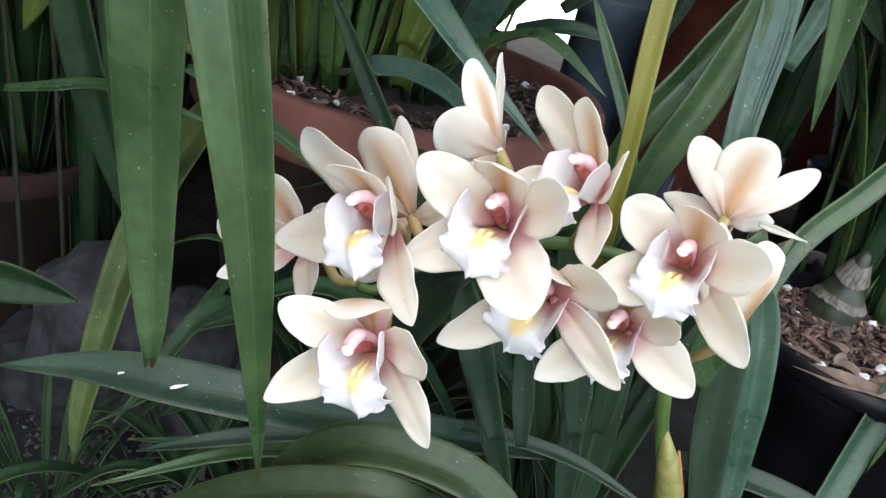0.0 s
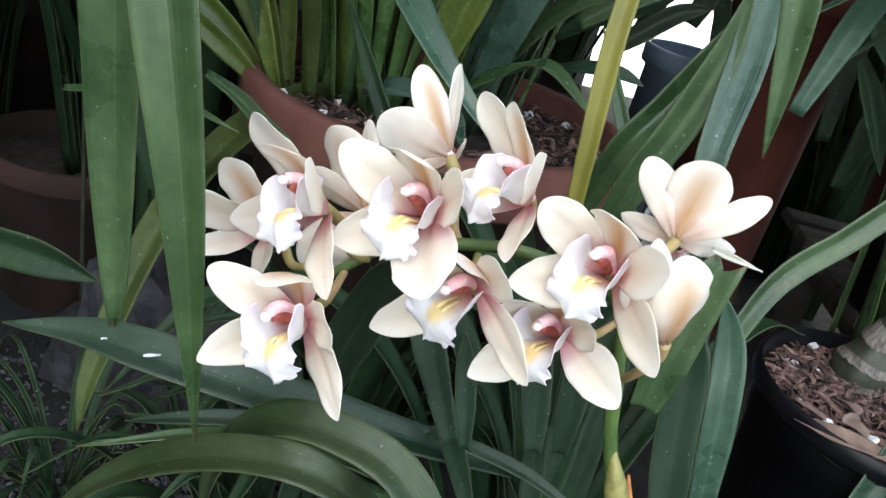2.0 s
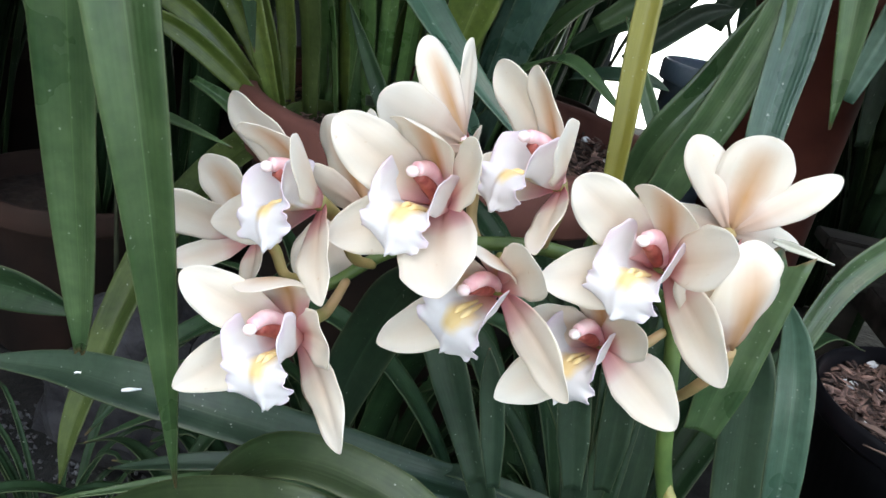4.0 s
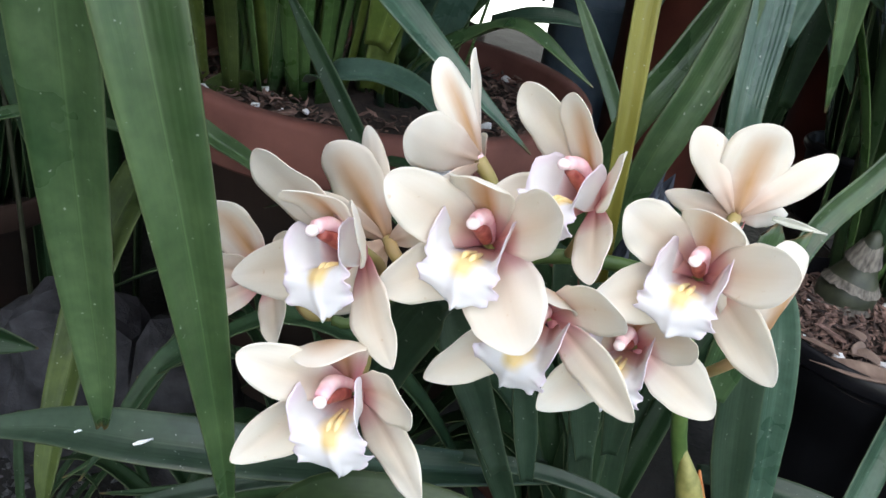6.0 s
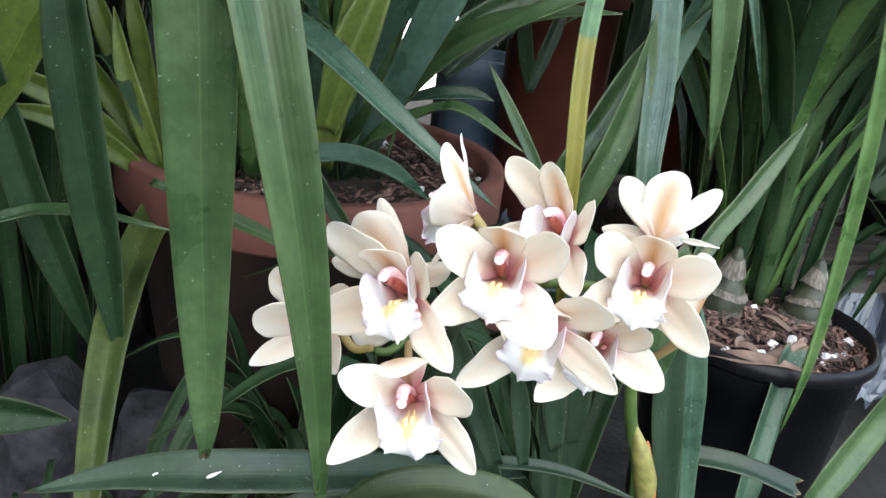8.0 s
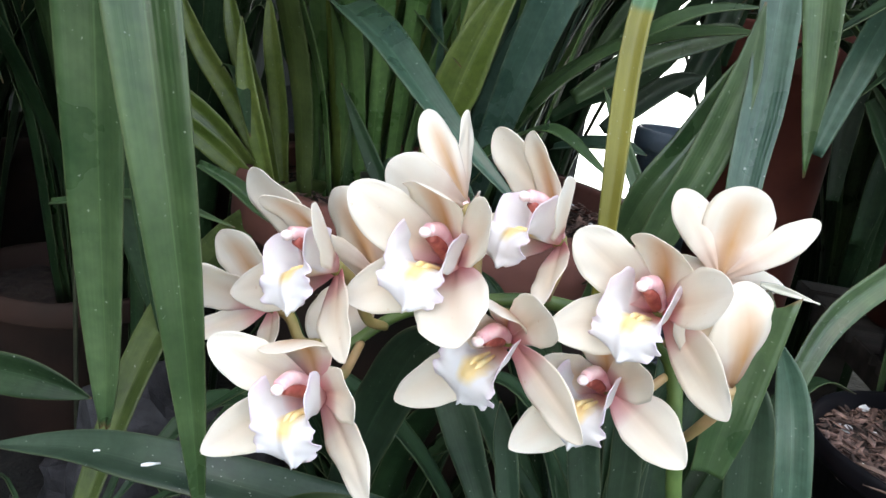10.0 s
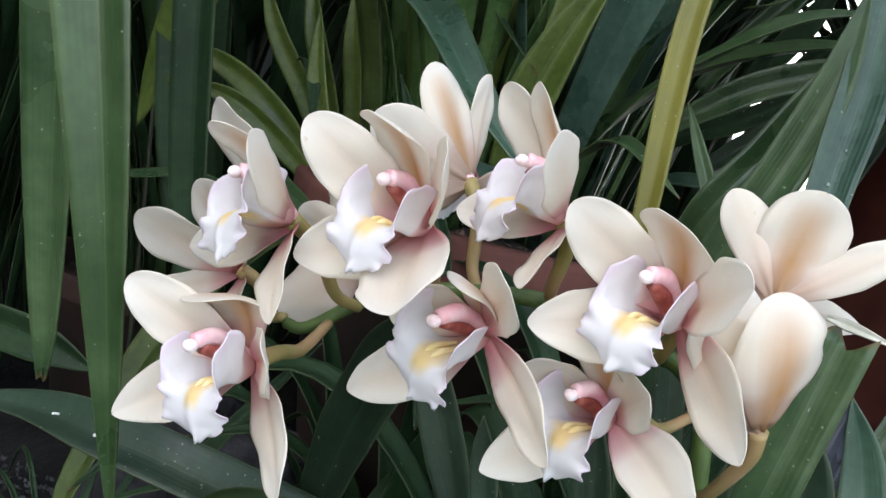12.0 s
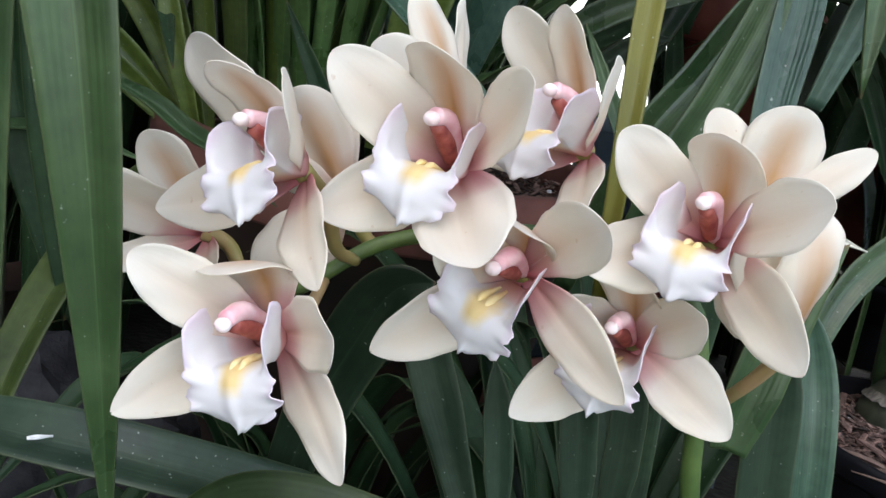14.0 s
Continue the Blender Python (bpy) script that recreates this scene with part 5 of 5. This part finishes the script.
leaf(big_plant, [(-0.145, 0.760, 0.331), (-0.188, 0.750, 0.409), (-0.224, 0.740, 0.462), (-0.249, 0.740, 0.511)], 0.020, "c", "taper", LEAF_OLIVE, "upright green orchid strap leaf", seed=52)
leaf(big_plant, [(-0.143, 0.750, 0.336), (-0.168, 0.750, 0.411), (-0.191, 0.740, 0.476), (-0.204, 0.740, 0.526)], 0.020, "c", "taper", LEAF_OLIVE, "upright green orchid strap leaf", seed=53)
leaf(big_plant, [(-0.144, 0.780, 0.328), (-0.156, 0.780, 0.406), (-0.166, 0.770, 0.470), (-0.175, 0.770, 0.518)], 0.018, "c", "taper", LEAF_OLIVE, "upright green orchid strap leaf", seed=54)
leaf(big_plant, [(-0.144, 0.720, 0.338), (-0.186, 0.700, 0.377), (-0.225, 0.690, 0.401), (-0.270, 0.680, 0.411)], 0.020, "c", "taper", LEAF_OLIVE, "upright green orchid strap leaf", seed=55)
leaf(big_plant, [(-0.141, 0.730, 0.338), (-0.157, 0.720, 0.393), (-0.172, 0.720, 0.442), (-0.180, 0.720, 0.493)], 0.018, "c", "taper", LEAF_OLIVE, "upright green orchid strap leaf", seed=56)
leaf(dark_plant, [(0.287, 0.620, 0.465), (0.301, 0.620, 0.532), (0.308, 0.610, 0.572), (0.314, 0.600, 0.611)], 0.022, "c", "taper", LEAF_BLUE, "upright green orchid strap leaf", seed=57)
leaf(dark_plant, [(0.355, 0.640, 0.616), (0.372, 0.650, 0.581), (0.402, 0.660, 0.534), (0.429, 0.670, 0.483), (0.451, 0.680, 0.427)], 0.022, "c", "taper", LEAF_DARK, "long green strap leaf hanging from above", seed=58)
leaf(dark_plant, [(0.392, 0.680, 0.616), (0.413, 0.680, 0.570), (0.444, 0.690, 0.514), (0.474, 0.700, 0.446)], 0.020, "c", "taper", LEAF_DARK, "long green strap leaf hanging from above", seed=59)
leaf(dark_plant, [(0.450, 0.760, 0.598), (0.473, 0.760, 0.576), (0.518, 0.760, 0.539), (0.558, 0.760, 0.507)], 0.016, "c", "taper", LEAF_DARK, "upright green orchid strap leaf", seed=60)
leaf(dark_plant, [(0.515, 0.800, 0.511), (0.531, 0.800, 0.541), (0.553, 0.800, 0.580), (0.569, 0.800, 0.612)], 0.016, "c", "taper", LEAF, "upright green orchid strap leaf", seed=61)
leaf(dark_plant, [(0.560, 0.740, 0.636), (0.567, 0.740, 0.589), (0.565, 0.740, 0.534), (0.556, 0.740, 0.448)], 0.046, "c", "taper", LEAF_DARK, "long green strap leaf hanging from above", seed=62)
leaf(dark_plant, [(0.545, 0.710, 0.630), (0.556, 0.710, 0.574), (0.561, 0.710, 0.521), (0.547, 0.710, 0.459)], 0.040, "c", "taper", LEAF_DARK, "long green strap leaf hanging from above", seed=63)
leaf(dark_plant, [(0.471, 0.720, 0.413), (0.516, 0.720, 0.426), (0.550, 0.710, 0.442), (0.584, 0.700, 0.462)], 0.050, "u", "taper", LEAF_DARK, "arching blue-green orchid strap leaf", seed=64)
leaf(dark_plant, [(0.535, 0.800, 0.456), (0.563, 0.800, 0.472), (0.591, 0.790, 0.495), (0.628, 0.780, 0.511)], 0.036, "u", "taper", LEAF_DARK, "arching blue-green orchid strap leaf", seed=65)
leaf(dark_plant, [(0.482, 0.600, 0.636), (0.504, 0.600, 0.589), (0.520, 0.600, 0.548), (0.529, 0.610, 0.509), (0.533, 0.620, 0.473)], 0.044, "c", "taper", LEAF, "long green strap leaf hanging from above", seed=66)
leaf(dark_plant, [(0.706, 0.820, 0.350), (0.739, 0.820, 0.397), (0.781, 0.820, 0.443), (0.850, 0.820, 0.493)], 0.050, "u", "taper", LEAF_DARK, "upright green orchid strap leaf", seed=67)
leaf(dark_plant, [(0.719, 0.800, 0.341), (0.754, 0.800, 0.379), (0.797, 0.800, 0.421), (0.856, 0.800, 0.471)], 0.046, "u", "taper", LEAF_DARK, "upright green orchid strap leaf", seed=68)
leaf(dark_plant, [(0.339, 0.700, 0.540), (0.354, 0.700, 0.526), (0.373, 0.700, 0.510), (0.397, 0.700, 0.488)], 0.018, "c", "taper", LEAF_DARK, "arching blue-green orchid strap leaf", seed=69)
leaf(dark_plant, [(0.352, 0.720, 0.506), (0.369, 0.720, 0.483), (0.388, 0.720, 0.454), (0.409, 0.720, 0.416)], 0.018, "c", "taper", LEAF_DARK, "arching blue-green orchid strap leaf", seed=70)
leaf(big_plant, [(0.040, 0.740, 0.350), (0.062, 0.670, 0.460), (0.088, 0.620, 0.558), (0.109, 0.620, 0.628), (0.132, 0.610, 0.677), (0.161, 0.600, 0.709), (0.194, 0.590, 0.734)], 0.034, "c", "taper", LEAF_BLUE, "arching blue-green orchid strap leaf", seed=71)
leaf(dark_plant, [(0.189, 0.720, 0.664), (0.238, 0.700, 0.692), (0.280, 0.680, 0.710), (0.316, 0.660, 0.727), (0.358, 0.640, 0.739)], 0.030, "u", "taper", LEAF_BLUE, "arching blue-green orchid strap leaf", seed=72)
leaf(dark_plant, [(0.210, 0.660, 0.678), (0.249, 0.660, 0.713), (0.284, 0.660, 0.738), (0.326, 0.660, 0.756)], 0.030, "u", "taper", LEAF_BLUE, "arching blue-green orchid strap leaf", seed=73)
leaf(dark_plant, [(0.223, 0.560, 0.742), (0.243, 0.560, 0.712), (0.277, 0.570, 0.672), (0.306, 0.570, 0.626), (0.342, 0.580, 0.573)], 0.024, "c", "taper", LEAF_DARK, "long green strap leaf hanging from above", seed=74)
leaf(dark_plant, [(0.360, 0.700, 0.740), (0.361, 0.700, 0.697), (0.363, 0.700, 0.653), (0.366, 0.700, 0.604)], 0.026, "c", "taper", LEAF, "long green strap leaf hanging from above", seed=75)
leaf(dark_plant, [(0.228, 0.520, 0.724), (0.253, 0.510, 0.710), (0.275, 0.500, 0.692), (0.302, 0.490, 0.666), (0.330, 0.480, 0.633)], 0.024, "c", "taper", LEAF_BLUE, "arching blue-green orchid strap leaf", seed=76)
leaf(dark_plant, [(0.301, 0.740, 0.708), (0.317, 0.740, 0.665), (0.339, 0.750, 0.616), (0.355, 0.750, 0.576)], 0.022, "c", "taper", LEAF, "long green strap leaf hanging from above", seed=77)
leaf(dark_plant, [(0.185, 0.600, 0.634), (0.210, 0.600, 0.646), (0.243, 0.600, 0.653), (0.278, 0.600, 0.653), (0.311, 0.600, 0.644)], 0.004, "u", "taper", LEAF_DARK, "narrow pale-edged strap leaf", seed=78)
leaf(big_plant, [(0.103, 0.920, 0.428), (0.139, 0.920, 0.458), (0.172, 0.920, 0.475), (0.208, 0.920, 0.501), (0.240, 0.920, 0.540)], 0.022, "c", "taper", LEAF_DARK, "arching blue-green orchid strap leaf", seed=79)
leaf(big_plant, [(0.111, 0.860, 0.405), (0.142, 0.840, 0.416), (0.174, 0.830, 0.421), (0.201, 0.820, 0.419)], 0.022, "u", "taper", LEAF_BLUE, "arching blue-green orchid strap leaf", seed=80)
leaf(big_plant, [(0.308, 1.000, 0.399), (0.294, 1.000, 0.446), (0.284, 1.000, 0.489), (0.270, 1.000, 0.555)], 0.021, "c", "taper", LEAF_DARK, "upright green orchid strap leaf", seed=81)
leaf(big_plant, [(0.289, 0.950, 0.411), (0.300, 0.950, 0.454), (0.312, 0.950, 0.498), (0.321, 0.950, 0.552)], 0.018, "c", "taper", LEAF_SHADED, "upright green orchid strap leaf", seed=82)
leaf(big_plant, [(0.120, 0.820, 0.462), (0.155, 0.820, 0.492), (0.189, 0.820, 0.516), (0.244, 0.820, 0.541), (0.271, 0.820, 0.547)], 0.026, "c", "taper", LEAF, "arching blue-green orchid strap leaf", seed=83)
leaf(big_plant, [(0.136, 0.880, 0.501), (0.164, 0.880, 0.552), (0.195, 0.880, 0.599), (0.218, 0.880, 0.645)], 0.022, "c", "taper", LEAF, "upright green orchid strap leaf", seed=84)
leaf(big_plant, [(0.166, 0.960, 0.477), (0.191, 0.960, 0.535), (0.219, 0.960, 0.588), (0.239, 0.960, 0.637)], 0.026, "c", "taper", LEAF_DARK, "upright green orchid strap leaf", seed=85)
leaf(big_plant, [(0.160, 0.900, 0.428), (0.189, 0.900, 0.457), (0.222, 0.900, 0.487), (0.253, 0.900, 0.500)], 0.022, "c", "taper", LEAF_SHADED, "arching blue-green orchid strap leaf", seed=86)
leaf(big_plant, [(0.195, 1.000, 0.437), (0.215, 1.000, 0.504), (0.239, 1.000, 0.557), (0.274, 1.000, 0.616)], 0.026, "c", "taper", LEAF_DARK, "upright green orchid strap leaf", seed=87)
leaf(big_plant, [(0.244, 0.950, 0.475), (0.267, 0.950, 0.561), (0.276, 0.950, 0.646), (0.278, 0.950, 0.715)], 0.034, "c", "taper", LEAF_SHADED, "upright green orchid strap leaf", seed=88)
leaf(big_plant, [(0.284, 1.000, 0.512), (0.290, 1.000, 0.597), (0.299, 1.000, 0.667), (0.307, 1.000, 0.740)], 0.032, "c", "taper", LEAF_DARK, "upright green orchid strap leaf", seed=89)
leaf(big_plant, [(0.457, 0.920, 0.348), (0.463, 0.920, 0.433), (0.477, 0.930, 0.523), (0.482, 0.950, 0.617)], 0.030, "c", "taper", LEAF_DARK, "upright green orchid strap leaf", seed=90)
leaf(big_plant, [(0.441, 0.980, 0.383), (0.434, 0.980, 0.470), (0.440, 0.980, 0.557), (0.475, 1.000, 0.647)], 0.026, "c", "taper", LEAF_SHADED, "upright green orchid strap leaf", seed=91)
